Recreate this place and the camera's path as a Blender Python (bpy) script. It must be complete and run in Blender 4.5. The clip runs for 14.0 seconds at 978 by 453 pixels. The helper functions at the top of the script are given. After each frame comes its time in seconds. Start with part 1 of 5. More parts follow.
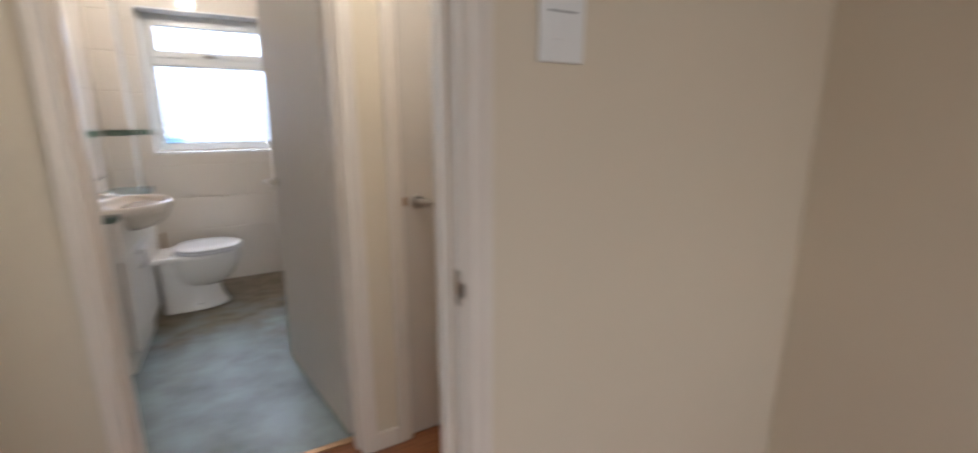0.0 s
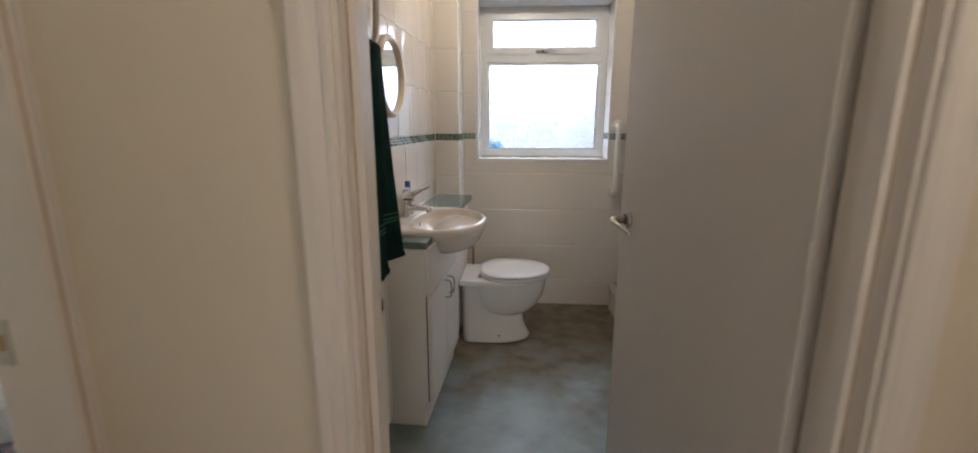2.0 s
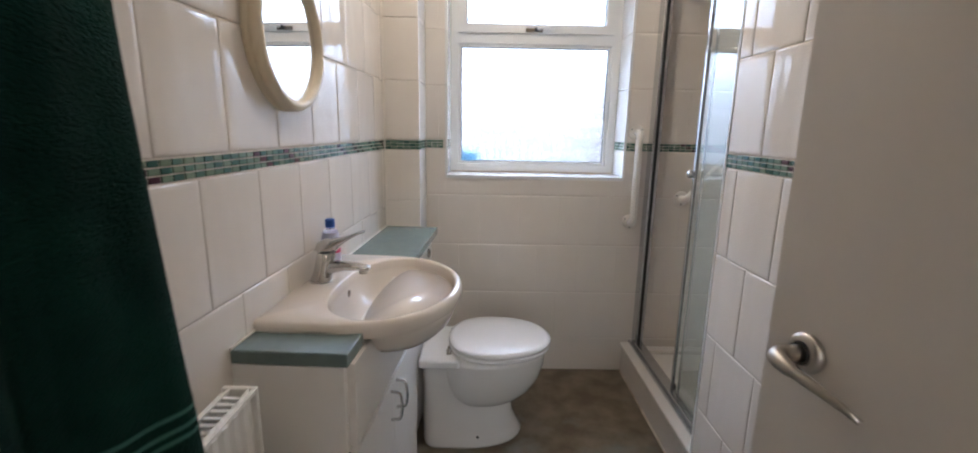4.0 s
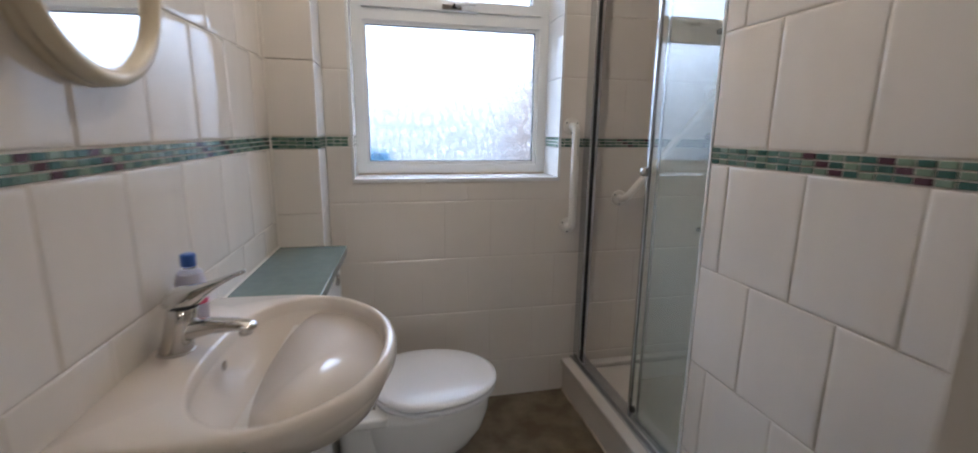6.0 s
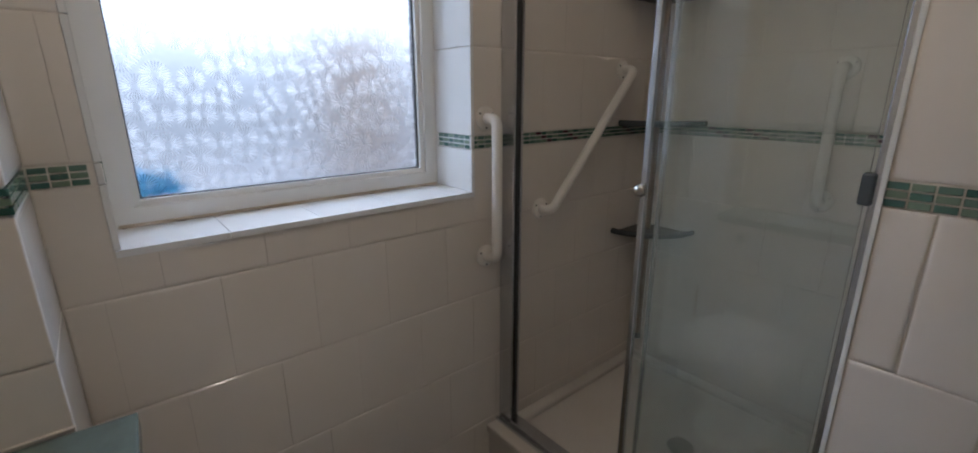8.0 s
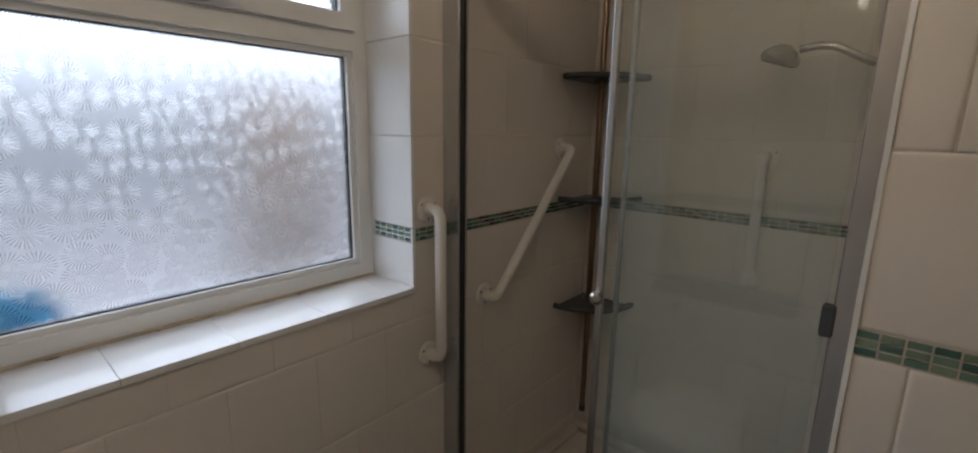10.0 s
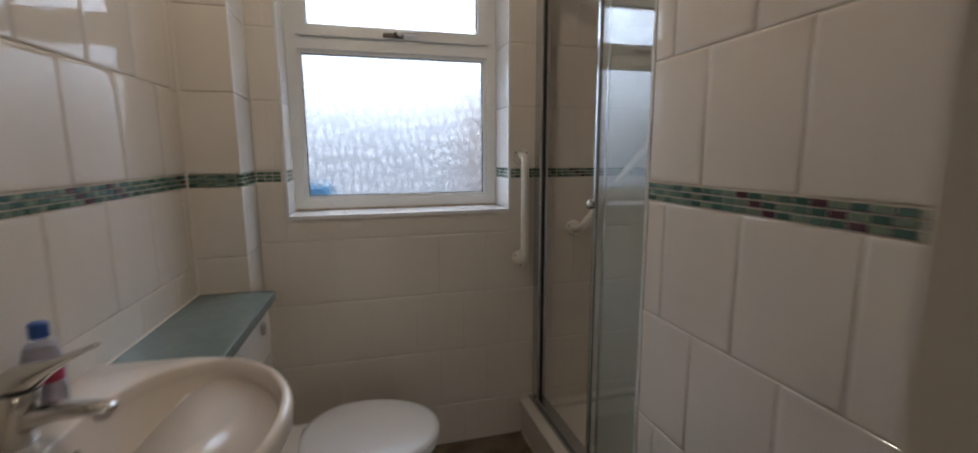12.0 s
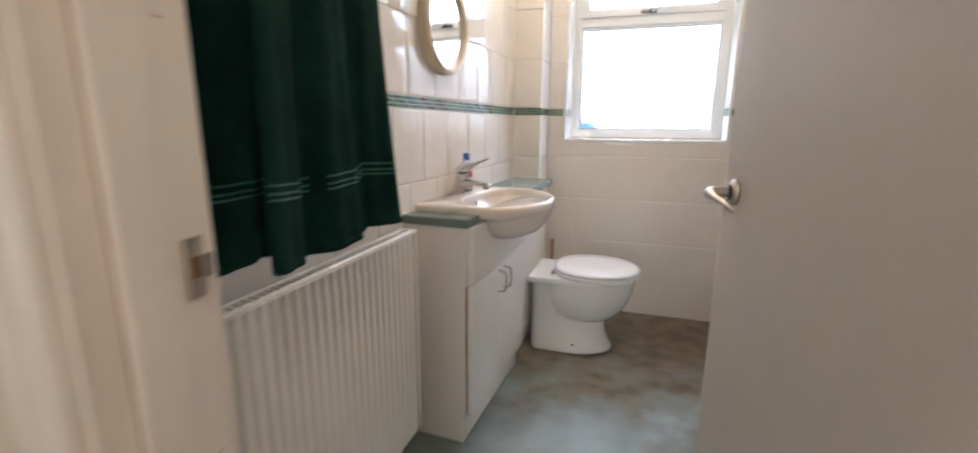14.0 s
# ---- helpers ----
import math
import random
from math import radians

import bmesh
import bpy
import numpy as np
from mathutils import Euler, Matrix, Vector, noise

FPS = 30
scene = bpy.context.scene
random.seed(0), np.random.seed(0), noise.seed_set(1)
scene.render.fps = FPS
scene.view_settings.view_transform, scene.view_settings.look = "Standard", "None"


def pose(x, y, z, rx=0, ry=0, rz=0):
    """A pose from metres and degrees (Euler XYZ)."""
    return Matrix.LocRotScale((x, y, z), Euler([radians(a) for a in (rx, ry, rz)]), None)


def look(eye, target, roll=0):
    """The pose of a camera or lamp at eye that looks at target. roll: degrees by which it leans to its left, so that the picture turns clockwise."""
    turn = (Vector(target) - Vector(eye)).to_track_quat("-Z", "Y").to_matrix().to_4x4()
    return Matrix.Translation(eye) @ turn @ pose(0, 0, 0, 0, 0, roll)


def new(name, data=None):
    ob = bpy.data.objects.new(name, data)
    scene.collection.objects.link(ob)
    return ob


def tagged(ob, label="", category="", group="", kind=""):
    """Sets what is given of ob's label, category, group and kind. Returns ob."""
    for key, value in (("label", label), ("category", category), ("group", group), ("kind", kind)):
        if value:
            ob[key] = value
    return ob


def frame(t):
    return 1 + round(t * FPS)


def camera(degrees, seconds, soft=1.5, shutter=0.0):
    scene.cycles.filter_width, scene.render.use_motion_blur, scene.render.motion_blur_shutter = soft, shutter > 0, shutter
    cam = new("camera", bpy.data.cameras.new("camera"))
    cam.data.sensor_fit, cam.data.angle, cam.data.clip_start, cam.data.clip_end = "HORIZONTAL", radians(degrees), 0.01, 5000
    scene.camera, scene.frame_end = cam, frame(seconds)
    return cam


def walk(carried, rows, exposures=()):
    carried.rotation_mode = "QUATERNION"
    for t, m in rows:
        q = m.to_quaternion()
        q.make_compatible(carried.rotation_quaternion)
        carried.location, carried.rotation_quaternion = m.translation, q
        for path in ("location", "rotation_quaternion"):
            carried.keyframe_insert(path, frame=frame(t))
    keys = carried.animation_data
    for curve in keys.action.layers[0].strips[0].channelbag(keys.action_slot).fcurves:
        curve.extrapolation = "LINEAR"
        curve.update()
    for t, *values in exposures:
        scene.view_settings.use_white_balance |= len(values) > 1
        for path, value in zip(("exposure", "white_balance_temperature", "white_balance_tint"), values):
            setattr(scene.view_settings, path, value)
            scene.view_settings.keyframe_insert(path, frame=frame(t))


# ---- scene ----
cam = camera(92.7, 14.0, soft=1.8, shutter=0.5)
PATH = [
    (0, (0.413, -1.21, 1.265), (1.392, 0.476, 0.821), 0.0),
    (0.4, (0.352, -1.067, 1.269), (0.823, 0.821, 0.807), -0.7),
    (0.5, (0.335, -1.024, 1.245), (0.694, 0.889, 0.783), -0.7),
    (0.6, (0.346, -0.954, 1.257), (0.606, 0.975, 0.793), -1.1),
    (0.8, (0.346, -0.843, 1.239), (0.46, 1.104, 0.799), -0.4),
    (1, (0.355, -0.72, 1.219), (0.364, 1.233, 0.789), 0.5),
    (1.2, (0.371, -0.599, 1.253), (0.292, 1.35, 0.81), -0.7),
    (1.5, (0.356, -0.436, 1.258), (0.229, 1.511, 0.818), -0.5),
    (2, (0.317, -0.178, 1.269), (0.191, 1.77, 0.835), 0.1),
    (2.5, (0.315, 0.09, 1.284), (0.2, 2.038, 0.847), 0.5),
    (3, (0.297, 0.300, 1.281), (0.191, 2.250, 0.847), 0.9),
    (3.2, (0.309, 0.392, 1.27), (0.185, 2.342, 0.842), 0.7),
    (5.3, (0.062, 0.922, 1.254), (0.426, 2.848, 0.856), 1.3),
    (5.5, (0.063, 0.921, 1.255), (0.439, 2.844, 0.854), 1.1),
    (6, (0.154, 1.061, 1.235), (0.586, 2.971, 0.827), 0.7),
    (6.5, (0.161, 1.371, 1.229), (0.779, 3.228, 0.819), 1.2),
    (7, (0.094, 1.611, 1.264), (1.021, 3.332, 0.841), 1.5),
    (7.2, (0.075, 1.682, 1.27), (1.118, 3.335, 0.844), 1.6),
    (9.3, (0.028, 2.024, 1.440), (1.36, 3.34, 0.80), 0.6),
    (9.5, (0.041, 2.029, 1.451), (1.434, 3.344, 0.875), 0.8),
    (10, (0.088, 2.021, 1.471), (1.571, 3.3, 1.066), 0.9),
    (10.5, (0.101, 1.936, 1.496), (1.595, 3.219, 1.149), 0.5),
    (11, (0.14, 1.697, 1.425), (1.201, 3.36, 1.097), -0.5),
    (11.5, (0.219, 1.474, 1.312), (0.921, 3.321, 0.998), -0.4),
    (12, (0.295, 1.135, 1.264), (0.825, 3.039, 0.954), -0.2),
    (12.5, (0.341, 0.838, 1.242), (0.648, 2.787, 0.914), 0.2),
    (13, (0.382, 0.589, 1.178), (0.393, 2.558, 0.822), 0.5),
    (13.5, (0.444, 0.392, 1.155), (0.139, 2.323, 0.73), 0.3),
    (14, (0.465, 0.201, 1.109), (-0.129, 2.063, 0.683), 0.4),
]
walk(cam, [(t, look(eye, target, roll)) for t, eye, target, roll in PATH],
     [(0, 0.72, 5550, 10), (0.5, 0.75, 5600, 10), (1, 0.55, 5600, 10), (1.5, 0.2, 5600, 10), (2, 0.25, 5850, 10), (2.5, 0.35, 5750, 10), (3.2, 0.5, 5550, 10),
      (5.5, 0.33, 5500, 10), (6, 0.1, 5500, 10), (7, -0.38, 5600, 10), (9.5, -0.75, 5950, 10), (10.5, -1.0, 6450, 10), (11, -0.72, 6450, 10), (11.5, -0.65, 6250, 10), (12, -0.65, 6050, 10),
      (12.5, -0.12, 6000, 10), (13, 0.35, 5950, 10), (14, 1.05, 5750, 10)])

# ---- light ----
world = bpy.data.worlds.new("world")
scene.world = world
world.use_nodes = True
wn = world.node_tree
sky = wn.nodes.new("ShaderNodeTexSky")
sky.sky_type, sky.sun_disc = "NISHITA", False
sky.sun_elevation, sky.sun_rotation = radians(40), radians(200)
sky.air_density, sky.dust_density, sky.ozone_density = 1.0, 4.0, 1.0
wn.links.new(sky.outputs[0], wn.nodes["Background"].inputs[0])
wn.nodes["Background"].inputs[1].default_value = 0.15


def lamp(name, kind, matrix, power, colour, **more):
    data = bpy.data.lights.new(name, kind)
    data.energy, data.color = power, colour
    for key, value in more.items():
        if key == "size":
            data.size = value
        elif key == "size_y":
            data.shape = "RECTANGLE"
            data.size_y = value
        elif key == "angle":
            data.angle = value
        elif key == "radius":
            data.shadow_soft_size = value
    ob = new(name, data)
    ob.matrix_world = matrix
    return ob


lamp("sun", "SUN", look((3, -8, 8), (0, 0, 0)), 1.0, (1.0, 0.96, 0.9), angle=radians(12))
# added fill: an unseen source behind the start, standing in for daylight
lamp("rear_room_fill", "AREA", look((0.3, -3.75, 1.5), (0.3, 0.0, 1.2)), 12, (1.0, 0.97, 0.92), size=1.7, size_y=1.2)
# warm fill added to brighten the lobby, no fitting belongs to it
lamp("lobby_fill", "POINT", pose(0.80, -0.16, 2.16), 9, (1.0, 0.87, 0.72), radius=0.12)
lamp("bathroom_lamp", "POINT", pose(0.34, 2.25, 2.21), 10.5, (1.0, 0.82, 0.62), radius=0.05)
lamp("bedroom_lamp", "POINT", pose(-2.0, 1.3, 2.18), 42, (0.95, 0.98, 1.0), radius=0.15)


# ---- materials ----
def material(name, base, rough=0.5, metal=0.0, spots=None, scale=3.0, bump=0.0, bump_scale=60.0, vary=0.0, coat=0.0,
             rough_vary=0.0, detail=6.0, stretch=(1, 1, 1)):
    """A principled material with stains at a large scale, grain at a small one and relief."""
    m = bpy.data.materials.new(name)
    m.use_nodes = True
    t = m.node_tree
    n, l = t.nodes, t.links
    p = n["Principled BSDF"]
    p.inputs["Roughness"].default_value, p.inputs["Metallic"].default_value = rough, metal
    p.inputs["Coat Weight"].default_value = coat
    co = n.new("ShaderNodeTexCoord")
    mp = n.new("ShaderNodeMapping")
    mp.inputs["Scale"].default_value = stretch
    l.new(co.outputs["Object"], mp.inputs[0])
    big = n.new("ShaderNodeTexNoise")
    big.inputs["Scale"].default_value, big.inputs["Detail"].default_value = scale, detail
    l.new(mp.outputs[0], big.inputs[0])
    ramp = n.new("ShaderNodeValToRGB")
    ramp.color_ramp.elements[0].position, ramp.color_ramp.elements[1].position = 0.35, 0.68
    ramp.color_ramp.elements[0].color = (*base, 1)
    ramp.color_ramp.elements[1].color = (*(spots or [c * 0.93 for c in base]), 1)
    l.new(big.outputs[0], ramp.inputs[0])
    out = ramp.outputs[0]
    if vary:
        info = n.new("ShaderNodeObjectInfo")
        shift = n.new("ShaderNodeVectorMath")
        shift.operation = "SCALE"
        shift.inputs[0].default_value = (31.0, 17.0, 23.0)
        l.new(info.outputs["Random"], shift.inputs["Scale"])
        l.new(shift.outputs[0], mp.inputs["Location"])
        hsv = n.new("ShaderNodeHueSaturation")
        rng = n.new("ShaderNodeMapRange")
        rng.inputs[3].default_value, rng.inputs[4].default_value = 1 - vary, 1 + vary
        l.new(info.outputs["Random"], rng.inputs[0])
        l.new(rng.outputs[0], hsv.inputs["Value"])
        l.new(out, hsv.inputs["Color"])
        out = hsv.outputs[0]
    l.new(out, p.inputs["Base Color"])
    if rough_vary:
        rr = n.new("ShaderNodeMapRange")
        rr.inputs[3].default_value, rr.inputs[4].default_value = rough - rough_vary, rough + rough_vary
        l.new(big.outputs[0], rr.inputs[0])
        l.new(rr.outputs[0], p.inputs["Roughness"])
    if bump:
        fine = n.new("ShaderNodeTexNoise")
        fine.inputs["Scale"].default_value = bump_scale
        l.new(mp.outputs[0], fine.inputs[0])
        b = n.new("ShaderNodeBump")
        b.inputs["Strength"].default_value, b.inputs["Distance"].default_value = bump, 0.01
        l.new(fine.outputs[0], b.inputs["Height"])
        l.new(b.outputs[0], p.inputs["Normal"])
    return m


M_WALL = material("wall_paint", (0.68, 0.60, 0.47), 0.65, spots=(0.66, 0.58, 0.45), scale=1.5, bump=0.04, bump_scale=90)
M_BEDWALL = material("bedroom_paint", (0.76, 0.73, 0.65), 0.7, scale=1.5, bump=0.1, bump_scale=90)
M_CEIL = material("ceiling_paint", (0.80, 0.78, 0.74), 0.8, scale=2, bump=0.15, bump_scale=70)
M_WOODPAINT = material("gloss_paint", (0.73, 0.67, 0.595), 0.32, spots=(0.70, 0.635, 0.555), scale=2.5, bump=0.05, bump_scale=40)
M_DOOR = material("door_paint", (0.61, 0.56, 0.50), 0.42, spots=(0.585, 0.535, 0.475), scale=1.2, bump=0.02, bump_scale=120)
M_GROUT = material("grout", (0.66, 0.60, 0.52), 0.8, spots=(0.56, 0.49, 0.41), scale=5, bump=0.3, bump_scale=200)
M_TILE = material("wall_tile", (0.74, 0.685, 0.62), 0.05, spots=(0.715, 0.658, 0.59), scale=4, bump=0.55, bump_scale=7, vary=0.008,
                  stretch=(1, 1, 0.35))
M_TILE_PLAIN = material("plain_wall_tile", (0.74, 0.685, 0.62), 0.07, spots=(0.72, 0.663, 0.597), scale=2.5, bump=0.25, bump_scale=5)
pt = M_TILE_PLAIN.node_tree
pt.links.new(pt.nodes.new("ShaderNodeNewGeometry").outputs["Position"], pt.nodes["Mapping"].inputs[0])
M_GROUT_PALE = material("pale_grout", (0.71, 0.655, 0.59), 0.6, spots=(0.66, 0.60, 0.53), scale=5)
# brown for the paint scuffs and for the shade lines beside the stops
M_SCUFF_SHADE = material("scuff_and_shade_line", (0.42, 0.31, 0.21), 0.7, spots=(0.52, 0.42, 0.31), scale=9)
M_BRONZE = material("bronze_tube", (0.24, 0.165, 0.11), 0.3, 1.0)
M_SEAL = material("sealant", (0.60, 0.52, 0.42), 0.5, spots=(0.34, 0.26, 0.18), scale=12)
M_WHITE_TILE = material("sill_tile", (0.80, 0.80, 0.79), 0.15, scale=4, bump=0.05, bump_scale=10, vary=0.02)
M_FLOOR = material("vinyl_floor", (0.28, 0.325, 0.32), 0.45, spots=(0.17, 0.19, 0.175), scale=4.5, bump=0.1, bump_scale=160, rough_vary=0.1)
# mottled brown takes over from the grey-blue, unevenly, as y grows
tn = M_FLOOR.node_tree
fc, fs, fm, fn, fa = (tn.nodes.new(k) for k in ("ShaderNodeTexCoord", "ShaderNodeSeparateXYZ", "ShaderNodeMapRange", "ShaderNodeTexNoise", "ShaderNodeMath"))
fx = tn.nodes.new("ShaderNodeMix")
fx.data_type = "RGBA"
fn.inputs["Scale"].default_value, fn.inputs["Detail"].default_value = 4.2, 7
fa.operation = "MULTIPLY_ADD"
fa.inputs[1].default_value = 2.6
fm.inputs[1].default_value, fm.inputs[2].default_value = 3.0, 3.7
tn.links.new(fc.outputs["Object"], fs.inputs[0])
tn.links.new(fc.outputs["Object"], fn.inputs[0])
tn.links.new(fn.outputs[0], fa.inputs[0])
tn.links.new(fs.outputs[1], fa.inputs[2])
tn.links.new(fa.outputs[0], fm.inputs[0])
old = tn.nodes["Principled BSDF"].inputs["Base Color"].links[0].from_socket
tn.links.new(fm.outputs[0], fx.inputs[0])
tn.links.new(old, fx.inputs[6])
brown_mottle, shade = tn.nodes.new("ShaderNodeTexNoise"), tn.nodes.new("ShaderNodeValToRGB")
brown_mottle.inputs["Scale"].default_value, brown_mottle.inputs["Detail"].default_value = 9, 8
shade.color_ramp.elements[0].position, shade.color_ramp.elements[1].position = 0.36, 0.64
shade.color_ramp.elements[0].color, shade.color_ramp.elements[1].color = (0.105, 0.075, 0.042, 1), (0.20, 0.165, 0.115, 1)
tn.links.new(fc.outputs["Object"], brown_mottle.inputs[0])
tn.links.new(brown_mottle.outputs[0], shade.inputs[0])
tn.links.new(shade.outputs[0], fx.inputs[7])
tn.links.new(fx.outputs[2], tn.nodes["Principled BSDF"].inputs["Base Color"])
M_LAMINATE = material("red_brown_laminate", (0.30, 0.12, 0.05), 0.3, spots=(0.20, 0.075, 0.03), scale=6, stretch=(1, 8, 1), bump=0.05)
M_TRAY = material("cream_tray", (0.68, 0.63, 0.57), 0.25, scale=3)
M_CARPET = material("bedroom_carpet", (0.03, 0.035, 0.06), 0.95, scale=30, bump=0.6, bump_scale=300)
M_PVC = material("white_pvc", (0.82, 0.82, 0.80), 0.28, scale=3)
M_CERAMIC = material("white_ceramic", (0.82, 0.80, 0.77), 0.08, scale=2, coat=0.4)
M_BASIN = material("cream_ceramic", (0.76, 0.685, 0.61), 0.07, scale=2)
M_SEAT = material("white_plastic_seat", (0.82, 0.81, 0.82), 0.18, scale=2)
M_CAB = material("cream_laminate", (0.76, 0.73, 0.69), 0.3, scale=2, spots=(0.73, 0.69, 0.64))
M_TOP = material("sage_green_worktop", (0.145, 0.190, 0.178), 0.18, spots=(0.130, 0.172, 0.160), scale=40, bump=0.03, bump_scale=150)
M_RAD = material("radiator_enamel", (0.78, 0.75, 0.70), 0.3, scale=2)
M_CHROME = material("chrome", (0.60, 0.585, 0.56), 0.08, 1.0, scale=8)
M_NICKEL = material("satin_nickel", (0.55, 0.51, 0.46), 0.28, 1.0, scale=8)
M_ALU = material("polished_aluminium", (0.62, 0.63, 0.65), 0.22, 1.0, scale=8)
M_BRASS = material("worn_brass", (0.45, 0.27, 0.14), 0.4, 1.0, scale=20)
M_RAIL = material("white_rail_plastic", (0.80, 0.76, 0.70), 0.3, scale=3)
M_TOWEL = material("green_terry", (0.007, 0.040, 0.029), 0.95, spots=(0.004, 0.023, 0.018), scale=14, bump=1.0, bump_scale=420)
M_TOWEL.node_tree.nodes["Principled BSDF"].inputs["Specular IOR Level"].default_value = 0.12
M_TOWELBAND = material("green_woven_band", (0.02, 0.10, 0.075), 0.6, scale=60)
M_BLACK = material("black_rubber", (0.02, 0.02, 0.02), 0.5)
M_CREAMFRAME = material("cream_mirror_frame", (0.74, 0.64, 0.47), 0.3, scale=3)
M_MIRROR = material("mirror_silver", (0.9, 0.9, 0.9), 0.01, 1.0)
M_SHELF = material("smoked_shelf_plastic", (0.06, 0.07, 0.075), 0.25)
M_MATTRESS = material("mattress_cover", (0.80, 0.80, 0.80), 0.7, bump=0.3, bump_scale=30)
M_BLUE = material("blue_plastic", (0.06, 0.30, 0.60), 0.4, spots=(0.12, 0.45, 0.75), scale=25)


def glass(name, colour, rough=0.0, bump=0.0, bump_scale=60.0, flowers=False):
    m = bpy.data.materials.new(name)
    m.use_nodes = True
    t = m.node_tree
    n, l = t.nodes, t.links
    p = n["Principled BSDF"]
    p.inputs["Base Color"].default_value = (*colour, 1)
    p.inputs["Transmission Weight"].default_value = 1
    p.inputs["Roughness"].default_value = rough
    p.inputs["IOR"].default_value = 1.45
    if bump:
        co = n.new("ShaderNodeTexCoord")
        flat = n.new("ShaderNodeVectorMath")
        flat.operation = "MULTIPLY"
        flat.inputs[1].default_value = (1, 0, 1) if flowers else (1, 1, 1)
        l.new(co.outputs["Object"], flat.inputs[0])
        turn = n.new("ShaderNodeMapping")
        turn.inputs["Rotation"].default_value = (radians(90), 0, 0) if flowers else (0, 0, 0)
        l.new(flat.outputs[0], turn.inputs[0])
        v = n.new("ShaderNodeTexVoronoi")
        v.voronoi_dimensions = "2D" if flowers else "3D"
        v.inputs["Scale"].default_value = bump_scale
        l.new(turn.outputs[0], v.inputs[0])
        height = v.outputs["Distance"]
        if flowers:
            # petals that ray out from the middle of each cell
            sub = n.new("ShaderNodeVectorMath")
            sub.operation = "SUBTRACT"
            l.new(turn.outputs[0], sub.inputs[0])
            l.new(v.outputs["Position"], sub.inputs[1])
            sep = n.new("ShaderNodeSeparateXYZ")
            l.new(sub.outputs[0], sep.inputs[0])
            arc = n.new("ShaderNodeMath")
            arc.operation = "ARCTAN2"
            l.new(sep.outputs[0], arc.inputs[0])
            l.new(sep.outputs[1], arc.inputs[1])
            mul = n.new("ShaderNodeMath")
            mul.operation = "MULTIPLY"
            mul.inputs[1].default_value = 13
            l.new(arc.outputs[0], mul.inputs[0])
            sn = n.new("ShaderNodeMath")
            sn.operation = "SINE"
            l.new(mul.outputs[0], sn.inputs[0])
            ring = n.new("ShaderNodeValToRGB")
            els = ring.color_ramp.elements
            els[0].position, els[0].color = 0.04, (0, 0, 0, 1)
            els[1].position, els[1].color = 0.16, (1, 1, 1, 1)
            for at, v0 in ((0.55, 1), (0.78, 0)):
                e = els.new(at)
                e.color = (v0, v0, v0, 1)
            l.new(v.outputs["Distance"], ring.inputs[0])
            mask = n.new("ShaderNodeMath")
            mask.operation = "MULTIPLY"
            l.new(sn.outputs[0], mask.inputs[0])
            l.new(ring.outputs[0], mask.inputs[1])
            height = mask.outputs[0]
        b = n.new("ShaderNodeBump")
        b.inputs["Strength"].default_value, b.inputs["Distance"].default_value = bump, 0.004
        l.new(height, b.inputs["Height"])
        l.new(b.outputs[0], p.inputs["Normal"])
        if flowers:
            # the ground of the pattern is sandblasted, the petals are clear and sharp
            dull = n.new("ShaderNodeBsdfRefraction")
            dull.inputs["Color"].default_value = (*colour, 1)
            dull.inputs["Roughness"].default_value, dull.inputs["IOR"].default_value = 0.62, 1.2
            edge, mixer = n.new("ShaderNodeMapRange"), n.new("ShaderNodeMixShader")
            size = n.new("ShaderNodeMath")
            size.operation = "ABSOLUTE"
            l.new(height, size.inputs[0])
            l.new(size.outputs[0], edge.inputs[0])
            edge.inputs[1].default_value, edge.inputs[2].default_value, edge.inputs[3].default_value, edge.inputs[4].default_value = 0.66, 1.0, 0.03, 0.70
            l.new(edge.outputs[0], mixer.inputs[0])
            l.new(dull.outputs[0], mixer.inputs[1])
            l.new(p.outputs[0], mixer.inputs[2])
            l.new(mixer.outputs[0], n["Material Output"].inputs[0])
    return m


M_FROST = glass("patterned_glass", (0.95, 0.97, 1.0), 0.12, 0.6, 20, True)
M_CLEAR = glass("clear_glass", (0.97, 0.99, 0.99), 0.0)
M_SCREEN = glass("shower_glass", (0.95, 0.98, 0.975), 0.0)
M_SCREEN.node_tree.nodes["Principled BSDF"].inputs["IOR"].default_value = 1.58
# limescale: a thin greenish white film over the clear glass, uneven and thicker low down
st = M_SCREEN.node_tree
film, blend, streak, level, where, split, mix = (st.nodes.new(k) for k in ("ShaderNodeBsdfDiffuse", "ShaderNodeMixShader", "ShaderNodeTexNoise", "ShaderNodeMapRange", "ShaderNodeTexCoord",
                                                                          "ShaderNodeSeparateXYZ", "ShaderNodeMath"))
film.inputs[0].default_value = (0.55, 0.62, 0.56, 1)
streak.inputs["Scale"].default_value, streak.inputs["Detail"].default_value = 5, 6
mix.operation, mix.inputs[1].default_value = "MULTIPLY_ADD", -0.9
st.links.new(where.outputs["Object"], split.inputs[0])
st.links.new(where.outputs["Object"], streak.inputs[0])
st.links.new(split.outputs[2], mix.inputs[0])
st.links.new(streak.outputs[0], mix.inputs[2])
level.inputs[1].default_value, level.inputs[2].default_value, level.inputs[3].default_value, level.inputs[4].default_value = -0.9, 0.6, 0.006, 0.12
st.links.new(mix.outputs[0], level.inputs[0])
st.links.new(level.outputs[0], blend.inputs[0])
